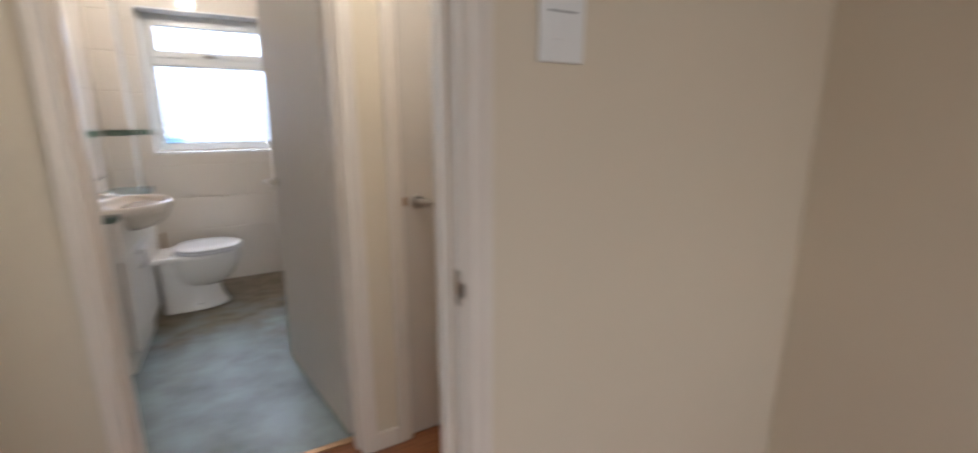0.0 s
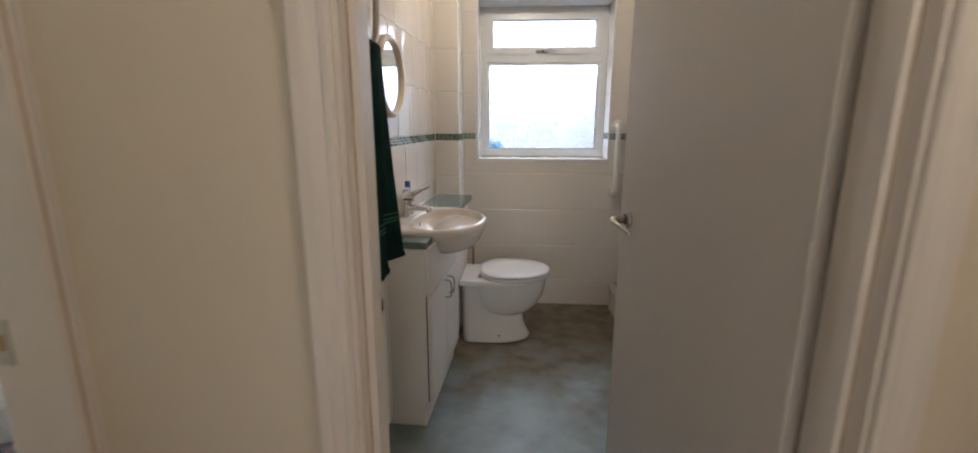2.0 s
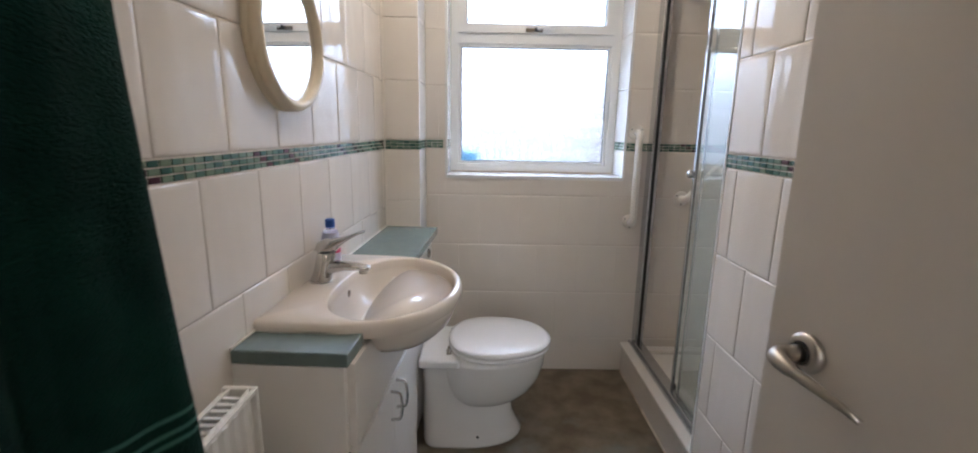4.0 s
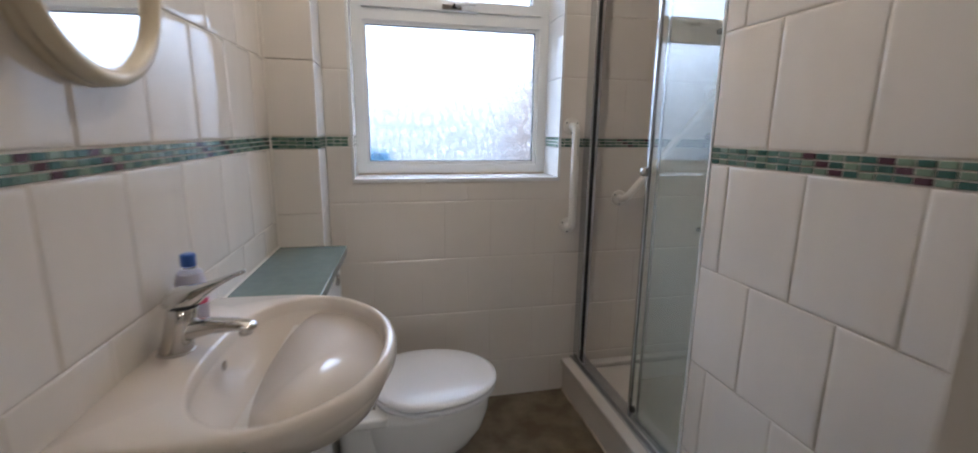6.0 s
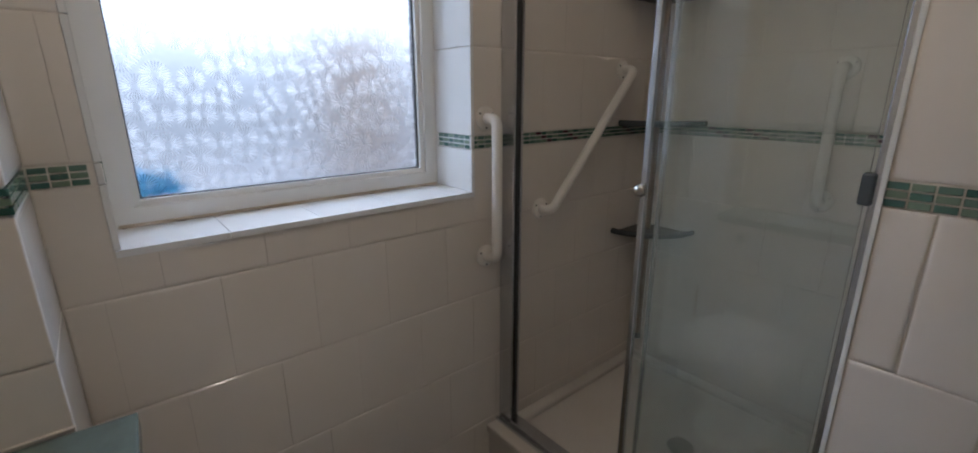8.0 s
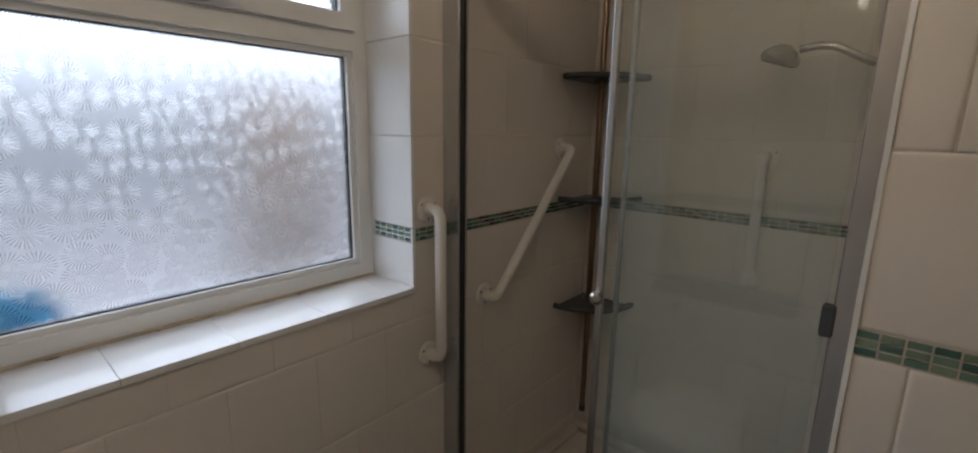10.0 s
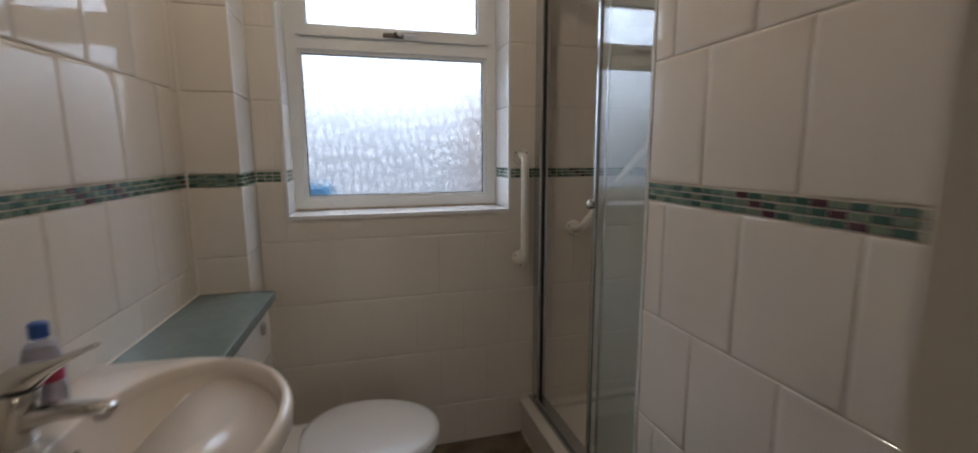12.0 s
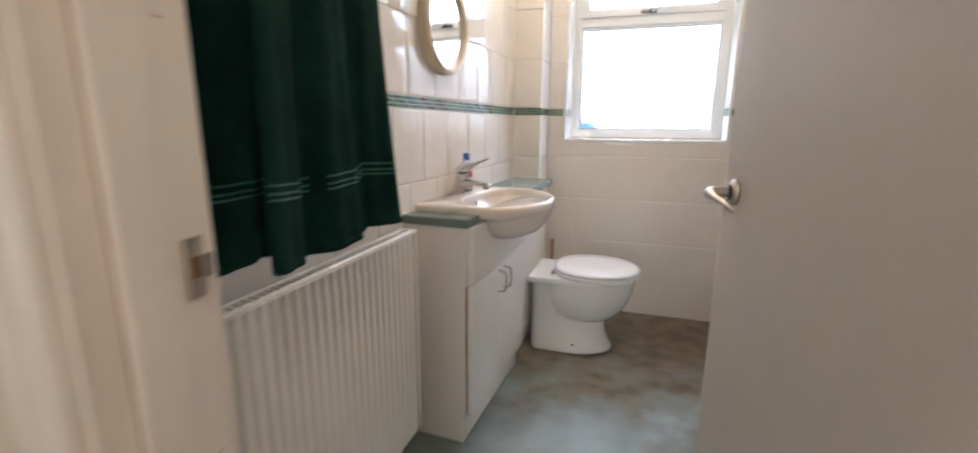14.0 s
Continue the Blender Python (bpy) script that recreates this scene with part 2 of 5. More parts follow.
st.links.new(st.nodes["Principled BSDF"].outputs[0], blend.inputs[1])
st.links.new(film.outputs[0], blend.inputs[2])
st.links.new(blend.outputs[0], st.nodes["Material Output"].inputs[0])


# ---- mesh helpers ----
def part(name, bm, mat, parent=None, label="", smooth=False):
    me = bpy.data.meshes.new(name)
    bm.to_mesh(me)
    bm.free()
    me.materials.append(mat)
    if smooth:
        for p in me.polygons:
            p.use_smooth = True
    ob = new(name, me)
    ob.parent = parent
    if label:
        ob["label"] = label
    return ob


def base(name, at, label, category, group=""):
    ob = new(name)
    ob.matrix_world = pose(*at)
    ob.empty_display_size = 0.05
    return tagged(ob, label, category, group)


def box(bm, x0, x1, y0, y1, z0, z1):
    vs = [bm.verts.new((x, y, z)) for x in (x0, x1) for y in (y0, y1) for z in (z0, z1)]
    fs = [bm.faces.new([vs[i] for i in q]) for q in ((0, 1, 3, 2), (4, 6, 7, 5), (0, 4, 5, 1), (2, 3, 7, 6), (0, 2, 6, 4), (1, 5, 7, 3))]
    return vs, fs


def boxes(*dims):
    bm = bmesh.new()
    for d in dims:
        box(bm, *d)
    return bm


def rounded(dims, r=0.003, seg=2):
    bm = boxes(dims)
    bmesh.ops.bevel(bm, geom=bm.edges[:], offset=r, segments=seg, affect="EDGES", profile=0.5)
    return bm


def tube(points, r, sides=14, closed=False, caps=True):
    """A round tube along points, its corners as given."""
    bm = bmesh.new()
    pts = [Vector(p) for p in points]
    rings, last = [], None
    count = len(pts)
    for i, p in enumerate(pts):
        a = pts[(i - 1) % count] if (i or closed) else p
        b = pts[(i + 1) % count] if (i < count - 1 or closed) else p
        d = (b - a).normalized()
        if last is None:
            side = d.orthogonal().normalized()
        else:
            side = (last - d * last.dot(d)).normalized()
        last = side
        up = d.cross(side)
        rr = r[i] if isinstance(r, (list, tuple)) else r
        rings.append([bm.verts.new(p + side * math.cos(2 * math.pi * k / sides) * rr + up * math.sin(2 * math.pi * k / sides) * rr) for k in range(sides)])
    for i in range(count if closed else count - 1):
        a, b = rings[i], rings[(i + 1) % count]
        for k in range(sides):
            bm.faces.new((a[k], a[(k + 1) % sides], b[(k + 1) % sides], b[k]))
    if caps and not closed:
        bm.faces.new(rings[0][::-1])
        bm.faces.new(rings[-1])
    return bm


def arc(points, r=0.02, seg=6):
    """The points with their inner corners rounded."""
    pts = [Vector(p) for p in points]
    out = [pts[0]]
    for a, b, c in zip(pts, pts[1:], pts[2:]):
        u, v = (a - b).normalized(), (c - b).normalized()
        p, q = b + u * r, b + v * r
        for k in range(seg + 1):
            s = k / seg
            out.append(p * (1 - s) ** 2 + b * 2 * s * (1 - s) + q * s * s)
    out.append(pts[-1])
    return out


def lathe(profile, centre=(0, 0, 0), axis="z", sides=32):
    """A turned body: profile of (radius, height)."""
    bm = bmesh.new()
    c = Vector(centre)
    rings = []
    for r, h in profile:
        ring = []
        for k in range(sides):
            a = 2 * math.pi * k / sides
            u, v = math.cos(a) * r, math.sin(a) * r
            ring.append(bm.verts.new(c + Vector({"z": (u, v, h), "x": (h, u, v), "y": (u, h, v)}[axis])))
        rings.append(ring)
    for a, b in zip(rings, rings[1:]):
        for k in range(sides):
            bm.faces.new((a[k], a[(k + 1) % sides], b[(k + 1) % sides], b[k]))
    bm.faces.new(rings[0][::-1])
    bm.faces.new(rings[-1])
    bmesh.ops.recalc_face_normals(bm, faces=bm.faces[:])
    return bm


def loft(rings, cap0=True, cap1=True):
    bm = bmesh.new()
    rows = [[bm.verts.new(p) for p in ring] for ring in rings]
    for a, b in zip(rows, rows[1:]):
        n = len(a)
        for k in range(n):
            bm.faces.new((a[k], a[(k + 1) % n], b[(k + 1) % n], b[k]))
    if cap0:
        bm.faces.new(rows[0][::-1])
    if cap1:
        bm.faces.new(rows[-1])
    bmesh.ops.recalc_face_normals(bm, faces=bm.faces[:])
    return bm


def structure(name, bm, mat, label):
    return tagged(part(name, bm, mat), label, "", "", "structure")


# ---- plan ----
WX, NY, SY, CZ = -0.28, 3.0, 0.515, 2.34          # west and north tile faces, south face and ceiling of the bathroom
PX, PY = 0.908, 2.03                             # east tile face and the end of the partition before the shower
EX = 1.87                                        # east tile face of the shower
HY = 0.40                                        # lobby side of the wall with the bathroom door
WIN = (0.036, 0.903, 1.03, 2.03)                 # bathroom window opening
BWIN = (-2.60, -1.62, 0.97, 2.03)                # bedroom window opening
BD = (0.100, 0.778)                               # bathroom doorway
CD = (0.985, 1.747)                              # closed door beside it
T = 0.0022
LEAN = 3.0                                       # the west wall runs this many degrees off square
WP = (-0.283, 1.5)                               # a point of its tile face
BX, BY = -0.062, 2.775                           # the boxed-in corner beside the window: its outer edge and its front


def west_x(y):
    return WP[0] + (y - WP[1]) * math.tan(radians(LEAN))



# ---- walls, floors, ceilings ----
wall_north = structure("wall_north", boxes(
    (-3.2, BWIN[0], NY + T, 3.3, 0, CZ), (BWIN[0], BWIN[1], NY + T, 3.3, 0, BWIN[2]), (BWIN[0], BWIN[1], NY + T, 3.3, BWIN[3], CZ),
    (BWIN[1], WIN[0], NY + T, 3.3, 0, CZ), (WIN[0], WIN[1], NY + T, 3.3, 0, WIN[2]), (WIN[0], WIN[1], NY + T, 3.3, WIN[3], CZ),
    (WIN[1], 2.0, NY + T, 3.3, 0, CZ)), M_GROUT_PALE, "outer wall with two window openings behind cream tiles")
wall_west = structure("wall_west", loft([[(-0.44, 0.43, z), (-0.346, 0.43, z), (-0.346, 0.50, z), (west_x(0.50) - T, 0.50, z), (west_x(NY) - T, NY, z), (-0.44, NY, z)] for z in (0, CZ)]), M_GROUT,
                      "bathroom wall behind the basin, under cream tiles")
wall_boxing = structure("wall_boxing", boxes((west_x(BY) + 0.002, BX - 0.0075, BY + 0.0075, NY + T, 0, CZ)), M_GROUT, "boxed-in corner beside the window, under cream tiles")
wall_lobby_west = structure("wall_lobby_west", boxes((-0.44, -0.31, -0.345, 0.43, 2.03, CZ), (-0.44, -0.31, -0.47, -0.345, 0, CZ)),
                            M_WALL, "cream painted lobby wall above the bedroom doorway")
wall_south = structure("wall_south", boxes(
    (-0.31, -0.28, HY, 0.43, 0, CZ), (-0.28, BD[0] - 0.03, HY, SY - T, 0, CZ), (-0.345, -0.28, 0.43, SY - T, 0, CZ), (BD[0] - 0.03, BD[1] + 0.03, HY, SY - T, 2.03, CZ), (BD[1] + 0.03, CD[0] - 0.03, HY, SY - T, 0, CZ),
    (CD[0] - 0.03, CD[1] + 0.03, HY, SY - T, 2.03, CZ), (CD[1] + 0.03, 2.0, HY, SY - T, 0, CZ)), M_WALL, "cream painted wall with two doorways")
wall_partition = structure("wall_partition", boxes((PX + T, PX + 0.10, SY - T, PY, 0, CZ)), M_GROUT, "partition behind the open bathroom door")
wall_shower_south = structure("wall_shower_south", boxes((PX + 0.10, EX + T, PY - 0.1, PY - T, 0, CZ)), M_GROUT, "end wall of the shower")
wall_shower_east = structure("wall_shower_east", boxes((EX + T, 2.0, PY - 0.1, NY + T, 0, CZ)), M_GROUT, "side wall of the shower")
wall_doorway = structure("wall_doorway", boxes((-1.6, -0.03, -0.47, -0.35, 0, CZ), (-0.03, 0.815, -0.47, -0.35, 2.03, CZ),
                                               (0.815, 2.6, -0.47, -0.35, 0, CZ)), M_WALL, "cream painted wall round the first doorway")
wall_lobby_east = structure("wall_lobby_east", boxes((2.0, 2.1, -0.35, NY, 0, CZ)), M_WALL, "cream painted end wall of the lobby")
wall_bedroom = structure("wall_bedroom", boxes((-3.2, -3.05, -0.5, NY, 0, CZ), (-3.05, -0.44, -0.6, -0.47, 0, CZ)), M_BEDWALL, "pale painted bedroom walls")
bedroom_lining = structure("wall_bedroom_lining", boxes((-3.05, BWIN[0], NY - 0.006, NY + T, 0, CZ), (BWIN[1], -0.45, NY - 0.006, NY + T, 0, CZ),
                           (BWIN[0], BWIN[1], NY - 0.006, NY + T, 0, BWIN[2]), (BWIN[0], BWIN[1], NY - 0.006, NY + T, BWIN[3], CZ),
                           (-0.45, -0.44, 0.46, NY - 0.006, 0, CZ)), M_BEDWALL, "pale painted bedroom plaster")
# the rear opening is unseen, added to let the area lamp in
wall_room = structure("wall_room", boxes((-1.7, -1.6, -3.6, -0.35, 0, CZ), (1.97, 2.07, -3.6, -0.47, 0, CZ), (-1.6, -0.6, -3.7, -3.6, 0, CZ),
                      (1.2, 2.07, -3.7, -3.6, 0, CZ), (-0.6, 1.2, -3.7, -3.6, 0, 0.9), (-0.6, 1.2, -3.7, -3.6, 2.1, CZ)), M_WALL, "cream painted room walls behind")
ceiling = structure("ceiling", boxes((-3.2, 2.7, -3.7, 3.3, CZ, CZ + 0.1)), M_CEIL, "white painted plaster ceiling")
floor_bathroom = structure("floor_bathroom", boxes((-0.44, 2.0, HY + 0.10, NY + T, -0.1, 0)), M_FLOOR, "grey-blue mottled vinyl turning patchily brown towards the window wall")
floor_lobby = structure("floor_lobby", boxes((-0.44, 2.1, -0.47, HY + 0.10, -0.1, -0.002), (-1.7, 2.7, -3.7, -0.47, -0.1, -0.002)), M_LAMINATE, "red-brown wood laminate")
floor_bedroom = structure("floor_bedroom", boxes((-3.2, -0.44, -0.6, NY + T, -0.1, -0.001)), M_CARPET, "dark blue-grey bedroom carpet")
threshold = structure("threshold", rounded((BD[0], BD[1], HY + 0.085, HY + 0.115, 0.0, 0.006), 0.002), M_BRASS, "brass strip across the bathroom threshold")


# ---- doors and frames ----
def doorframe(name, x0, x1, y0, y1, label, faces, stop=None, height=2.0, turn=None):
    """Lining, stop and architraves round a doorway in a wall that runs along x; turn maps it elsewhere."""
    top = base(name, (0, 0, 0), label, "")
    top["kind"] = "structure"
    part("lining", boxes((x0 - 0.03, x0, y0, y1, 0, height), (x1, x1 + 0.03, y0, y1, 0, height), (x0 - 0.03, x1 + 0.03, y0, y1, height, height + 0.03)), M_WOODPAINT, top)
    if stop:
        s0, s1 = stop
        part("stop", boxes((x0, x0 + 0.013, s0, s1, 0, height), (x1 - 0.013, x1, s0, s1, 0, height), (x0 + 0.013, x1 - 0.013, s0, s1, height - 0.013, height)), M_WOODPAINT, top)
        # shade in the creases on both sides of the stop, as brown strips
        for q0, q1 in ((s0 - 0.002, s0), (s1, s1 + 0.002)):
            part("shade_line", boxes((x0, x0 + 0.0025, q0, q1, 0, height), (x1 - 0.0025, x1, q0, q1, 0, height)), M_SCUFF_SHADE, top, "brownish line put in for the shade beside the stop")
    for y, out in faces:
        for side in (0, 1):
            # a moulded profile, swept up the jamb
            prof = [(0.006, 0), (0.006, 0.010), (0.010, 0.014), (0.018, 0.014), (0.021, 0.011), (0.034, 0.013), (0.040, 0.018), (0.055, 0.018), (0.058, 0.014), (0.058, 0)]
            xs = [(x0 - a if side == 0 else x1 + a, y + out * b) for a, b in prof]
            part("architrave", loft([[(x, yy, z) for x, yy in xs] for z in (0, height + 0.058)]), M_WOODPAINT, top)
        prof = [(height + 0.006, 0), (height + 0.006, 0.012), (height + 0.02, 0.014), (height + 0.05, 0.018), (height + 0.058, 0.016), (height + 0.058, 0)]
        part("architrave", loft([[(x, y + out * (b - 0.001), z) for z, b in prof] for x in (x0 - 0.057, x1 + 0.057)]), M_WOODPAINT, top)
    if turn is not None:
        top.matrix_world = turn
    return top


def lever(parent, x, z, side, out, rose=True):
    """A lever handle in the leaf's own frame: the leaf runs along x, its face looks along y with sign side; out: way the lever points."""
    f = side
    h = part("door_handle", lathe([(0.0265, 0), (0.0275, 0.003), (0.0268, 0.007), (0.0225, 0.0105), (0.0165, 0.0115)], (0, 0, 0), "y", 40), M_NICKEL, parent, "satin nickel lever handle on a round rose", True)
    h.matrix_basis = pose(x, side * 0.0205, z) @ Matrix.Diagonal((1, f, 1, 1))
    # black ring drawn for the shaded gap between rose and neck
    part("ring", lathe([(0.0165, 0.0112), (0.0160, 0.0128), (0.012, 0.0128)], (0, 0, 0), "y", 30), M_BLACK, h, "dark ring for the shade in the gap round the neck")
    pts = [(0, 0.011, 0), (0, 0.030, 0), (0, 0.041, 0), (out * 0.006, 0.050, 0), (out * 0.018, 0.055, -0.001), (out * 0.036, 0.055, -0.003), (out * 0.07, 0.050, -0.008), (out * 0.100, 0.043, -0.015), (out * 0.118, 0.040, -0.020)]
    line = arc(pts, 0.004, 3)
    thick = [float(np.interp(n / (len(line) - 1), [0, 0.2, 0.35, 0.55, 0.7, 0.85, 1], [0.0115, 0.0118, 0.0120, 0.0105, 0.0072, 0.0055, 0.0040])) for n in range(len(line))]
    part("lever", tube(line, thick, 20), M_NICKEL, h, smooth=True)
    return h


def door(name, at, width, label, handle_x, out, angle=0.0, sides=(1, -1), hinge_x=0.0):
    d = base(name, at, label, "door")
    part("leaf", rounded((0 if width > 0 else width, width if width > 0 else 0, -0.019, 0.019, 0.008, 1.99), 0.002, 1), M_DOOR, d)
    for s in sides:
        lever(d, handle_x, 0.975, s, out)
    for z in (0.22, 1.06, 1.75):
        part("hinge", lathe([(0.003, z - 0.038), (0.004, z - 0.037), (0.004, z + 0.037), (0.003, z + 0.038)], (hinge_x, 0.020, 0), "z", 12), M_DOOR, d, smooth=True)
    part("latch", rounded((width - 0.001 if width > 0 else width - 0.003, width + 0.003 if width > 0 else width + 0.001, -0.011, 0.011, 0.955, 1.015), 0.001, 1), M_NICKEL, d)
    return d


frame_1 = doorframe("door_1_frame", BD[0], BD[1], HY, SY + 0.002, "cream painted bathroom door frame with moulded architrave", [(HY, -1), (SY - T, 1)], (HY + 0.03, HY + 0.068))
for sy, sz, sl in ((0.500, 1.32, 0.004), (0.492, 1.19, 0.0035), (0.497, 0.80, 0.003)):
    part("scuff", tube([(BD[0] + 0.0002, sy - sl, sz + 0.001), (BD[0] + 0.0004, sy, sz - 0.001), (BD[0] + 0.0002, sy + sl, sz)], 0.0009, 6), M_SCUFF_SHADE, frame_1, "reddish scuff in the paint")
doorframe("door_2_frame", CD[0], CD[1], HY, SY - T, "cream painted frame of the closed door", [(HY, -1)], (HY + 0.045, HY + 0.08))
doorframe("door_3_frame", 0.0, 0.785, -0.47, -0.35, "white painted frame of the first doorway", [(-0.47, -1), (-0.35, 1)], (-0.425, -0.385))
doorframe("door_4_frame", -0.345, 0.393, 0.31, 0.44, "white painted bedroom door frame", [(0.31, -1)], (0.312, 0.360), turn=pose(0, 0, 0, 0, 0, 90))
door("bathroom_door", (0.777, 0.533, 0, 0, 0, 97.4), 0.826, "cream painted flush bathroom door, wide open against the partition", 0.750, -1)
door("room_door", (-0.020, -0.478, 0, 0, 0, -90), 0.775, "cream painted flush door of the first doorway, wide open", 0.72, -1)
door("closed_door", (CD[1] - 0.003, HY + 0.02, 0, 0, 0, 180), 0.756, "closed cream painted flush door with a lever handle", 0.703, -1, sides=(1,))


def keep(name, m, label):
    """A striking plate with its lip and the dark mortice in it."""
    k = base(name, (0, 0, 0), label, "strike plate")
    k.matrix_world = m
    part("plate", boxes((-0.012, 0.012, 0, 0.0025, -0.035, -0.013), (-0.012, 0.012, 0, 0.0025, 0.013, 0.035), (-0.012, -0.007, 0, 0.0025, -0.013, 0.013), (0.007, 0.012, 0, 0.0025, -0.013, 0.013)), M_NICKEL, k)
    part("mortice", boxes((-0.007, 0.007, 0, 0.0008, -0.013, 0.013)), M_BRASS, k, "dark mortice with bare wood")
    part("lip", rounded((0.012, 0.024, 0.0003, 0.0028, -0.014, 0.014), 0.001, 1), M_CHROME, k)
    for z in (-0.026, 0.026):
        part("screw", lathe([(0.003, 0), (0.0025, 0.001)], (0, 0.0025, z), "y", 10), M_NICKEL, k)
    return k


keep("strike_plate", pose(0.785, -0.457, 0.955, 0, 0, 90) @ Matrix.Diagonal((-1, 1, 1, 1)), "steel strike plate on the jamb of the first doorway")
keep("strike_plate", pose(BD[0], SY - 0.019, 0.985, 0, 0, -90) @ Matrix.Diagonal((-0.72, 1, 0.78, 1)), "steel strike plate on the bathroom door jamb")
keep("strike_plate", pose(-0.418, 0.393, 0.960, 0, 0, 180), "steel strike plate on the bedroom door jamb")

kp = base("latch_plate", (CD[0] + 0.009, HY + 0.001, 0.975), "small dull metal latch plate at the edge of the closed door", "latch plate")
part("plate", rounded((-0.009, 0.006, -0.003, 0.002, -0.016, 0.016), 0.001, 1), M_BRASS, kp)

skirts = structure("skirting", boxes((-0.31, BD[0] - 0.06, HY - 0.016, HY, 0, 0.07), (BD[1] + 0.06, CD[0] - 0.06, HY - 0.016, HY, 0, 0.07),
                                     (CD[1] + 0.06, 2.0, HY - 0.016, HY, 0, 0.07), (0.845, 2.0, -0.35, -0.334, 0, 0.07),
                                     (0.845, 1.97, -0.486, -0.47, 0, 0.07), (-1.6, -0.06, -0.486, -0.47, 0, 0.07), (-3.05, -0.45, NY - 0.022, NY - 0.006, 0, 0.09)), M_WOODPAINT, "painted skirting boards")

sw = base("thermostat", (0.995, -0.47, 1.43), "white plastic wall control with a small switch, beside the doorway", "wall control")
part("back_plate", rounded((-0.052, 0.052, -0.012, 0, -0.06, 0.06), 0.004), M_PVC, sw)
part("rocker", rounded((-0.020, 0.004, -0.017, -0.012, -0.02, 0.014), 0.002), M_PVC, sw)
part("marking", boxes((-0.035, 0.03, -0.0125, -0.0118, 0.028, 0.031)), material("grey_print", (0.3, 0.3, 0.3)), sw)


# ---- windows ----
def window(name, x0, x1, z0, z1, transom, y, label, pane_mat, sash_in=0.042):
    """A white plastic window: outer frame, a fixed light below and a top-hung light over the transom."""
    w = base(name, (0, 0, 0), label, "")
    w["kind"] = "structure"
    f = 0.046
    def ring(a, b, c, d, t, ya, yb):
        bm = boxes((a, a + t, ya, yb, c, d), (b - t, b, ya, yb, c, d), (a + t, b - t, ya, yb, c, c + t), (a + t, b - t, ya, yb, d - t, d))
        return bm
    part("window_frame", ring(x0, x1, z0, z1, f, y - 0.03, y + 0.03), M_PVC, w)
    part("transom", boxes((x0 + f, x1 - f, y - 0.03, y + 0.03, transom - 0.035, transom + 0.015)), M_PVC, w)
    a, b = x0 + f, x1 - f
    part("glazing_bead", ring(a, b, z0 + f, transom - 0.035, 0.014, y - 0.018, y + 0.02), M_PVC, w)
    part("gasket", ring(a + 0.014, b - 0.014, z0 + f + 0.014, transom - 0.049, 0.003, y - 0.006, y + 0.008), M_BLACK, w)
    part("pane", boxes((a + 0.012, b - 0.012, y - 0.003, y + 0.003, z0 + f + 0.012, transom - 0.047)), pane_mat, w).visible_shadow = False
    s = part("sash", ring(a, b, transom + 0.015, z1 - f, 0.042, y - 0.045, y + 0.015), M_PVC, w)
    part("gasket", ring(a + 0.042, b - 0.042, transom + 0.057, z1 - f - 0.042, 0.003, y - 0.03, y - 0.01), M_BLACK, s)
    part("pane", boxes((a + 0.044, b - 0.044, y - 0.023, y - 0.017, transom + 0.059, z1 - f - 0.044)), pane_mat, s).visible_shadow = False
    cx = (x0 + x1) / 2
    h = part("handle", rounded((cx - 0.055, cx + 0.03, y - 0.057, y - 0.045, transom + 0.018, transom + 0.038), 0.004), M_CHROME, s, "chrome and white espagnolette handle")
    part("knob", lathe([(0.011, 0), (0.011, -0.012), (0.008, -0.015)], (cx, y - 0.057, transom + 0.03), "y", 20), M_BLACK, h)
    part("grip", tube([(cx, y - 0.070, transom + 0.032), (cx + 0.04, y - 0.075, transom + 0.040), (cx + 0.085, y - 0.072, transom + 0.038)], [0.008, 0.007, 0.005]), M_PVC, h, smooth=True)
    return w


window("window_1", WIN[0], WIN[1], WIN[2], WIN[3], 1.71, 3.215, "white plastic bathroom window with patterned privacy glass", M_FROST)
window("window_2", BWIN[0], BWIN[1], BWIN[2], BWIN[3], 1.62, 3.215, "white plastic bedroom window with clear glass", M_CLEAR)
sill = structure("window_sill", boxes((WIN[0] - 0.004, WIN[1] + 0.004, NY + T, 3.186, WIN[2] - 0.012, WIN[2] - 0.002)), M_WHITE_TILE, "white tiled window sill")
x = WIN[0] - 0.004
while x < WIN[1]:
    x2 = min(x + 0.2, WIN[1] + 0.004)
    part("tile", rounded((x + 0.0003, x2 - 0.0003, NY - 0.006, 3.184, WIN[2] - 0.012, WIN[2] + 0.003), 0.0012, 2), M_WHITE_TILE, sill)
    x += 0.2
for mx, my, ml in ((WIN[0] + 0.13, 3.176, 0.012), (WIN[0] + 0.02, 3.178, 0.005), (WIN[0] + 0.30, 3.179, 0.004), (WIN[0] + 0.62, 3.178, 0.006)):
    part("mould_spot", loft([[(mx + ml * math.cos(a) * k, my + 0.0035 * math.sin(a) * k, WIN[2] + z) for a in [j * math.pi / 5 for j in range(10)]] for k, z in ((1, 0.002), (0.9, 0.0036))]),
         material("mould", (0.10, 0.06, 0.035), 0.8), sill, "dark brown mould spot")
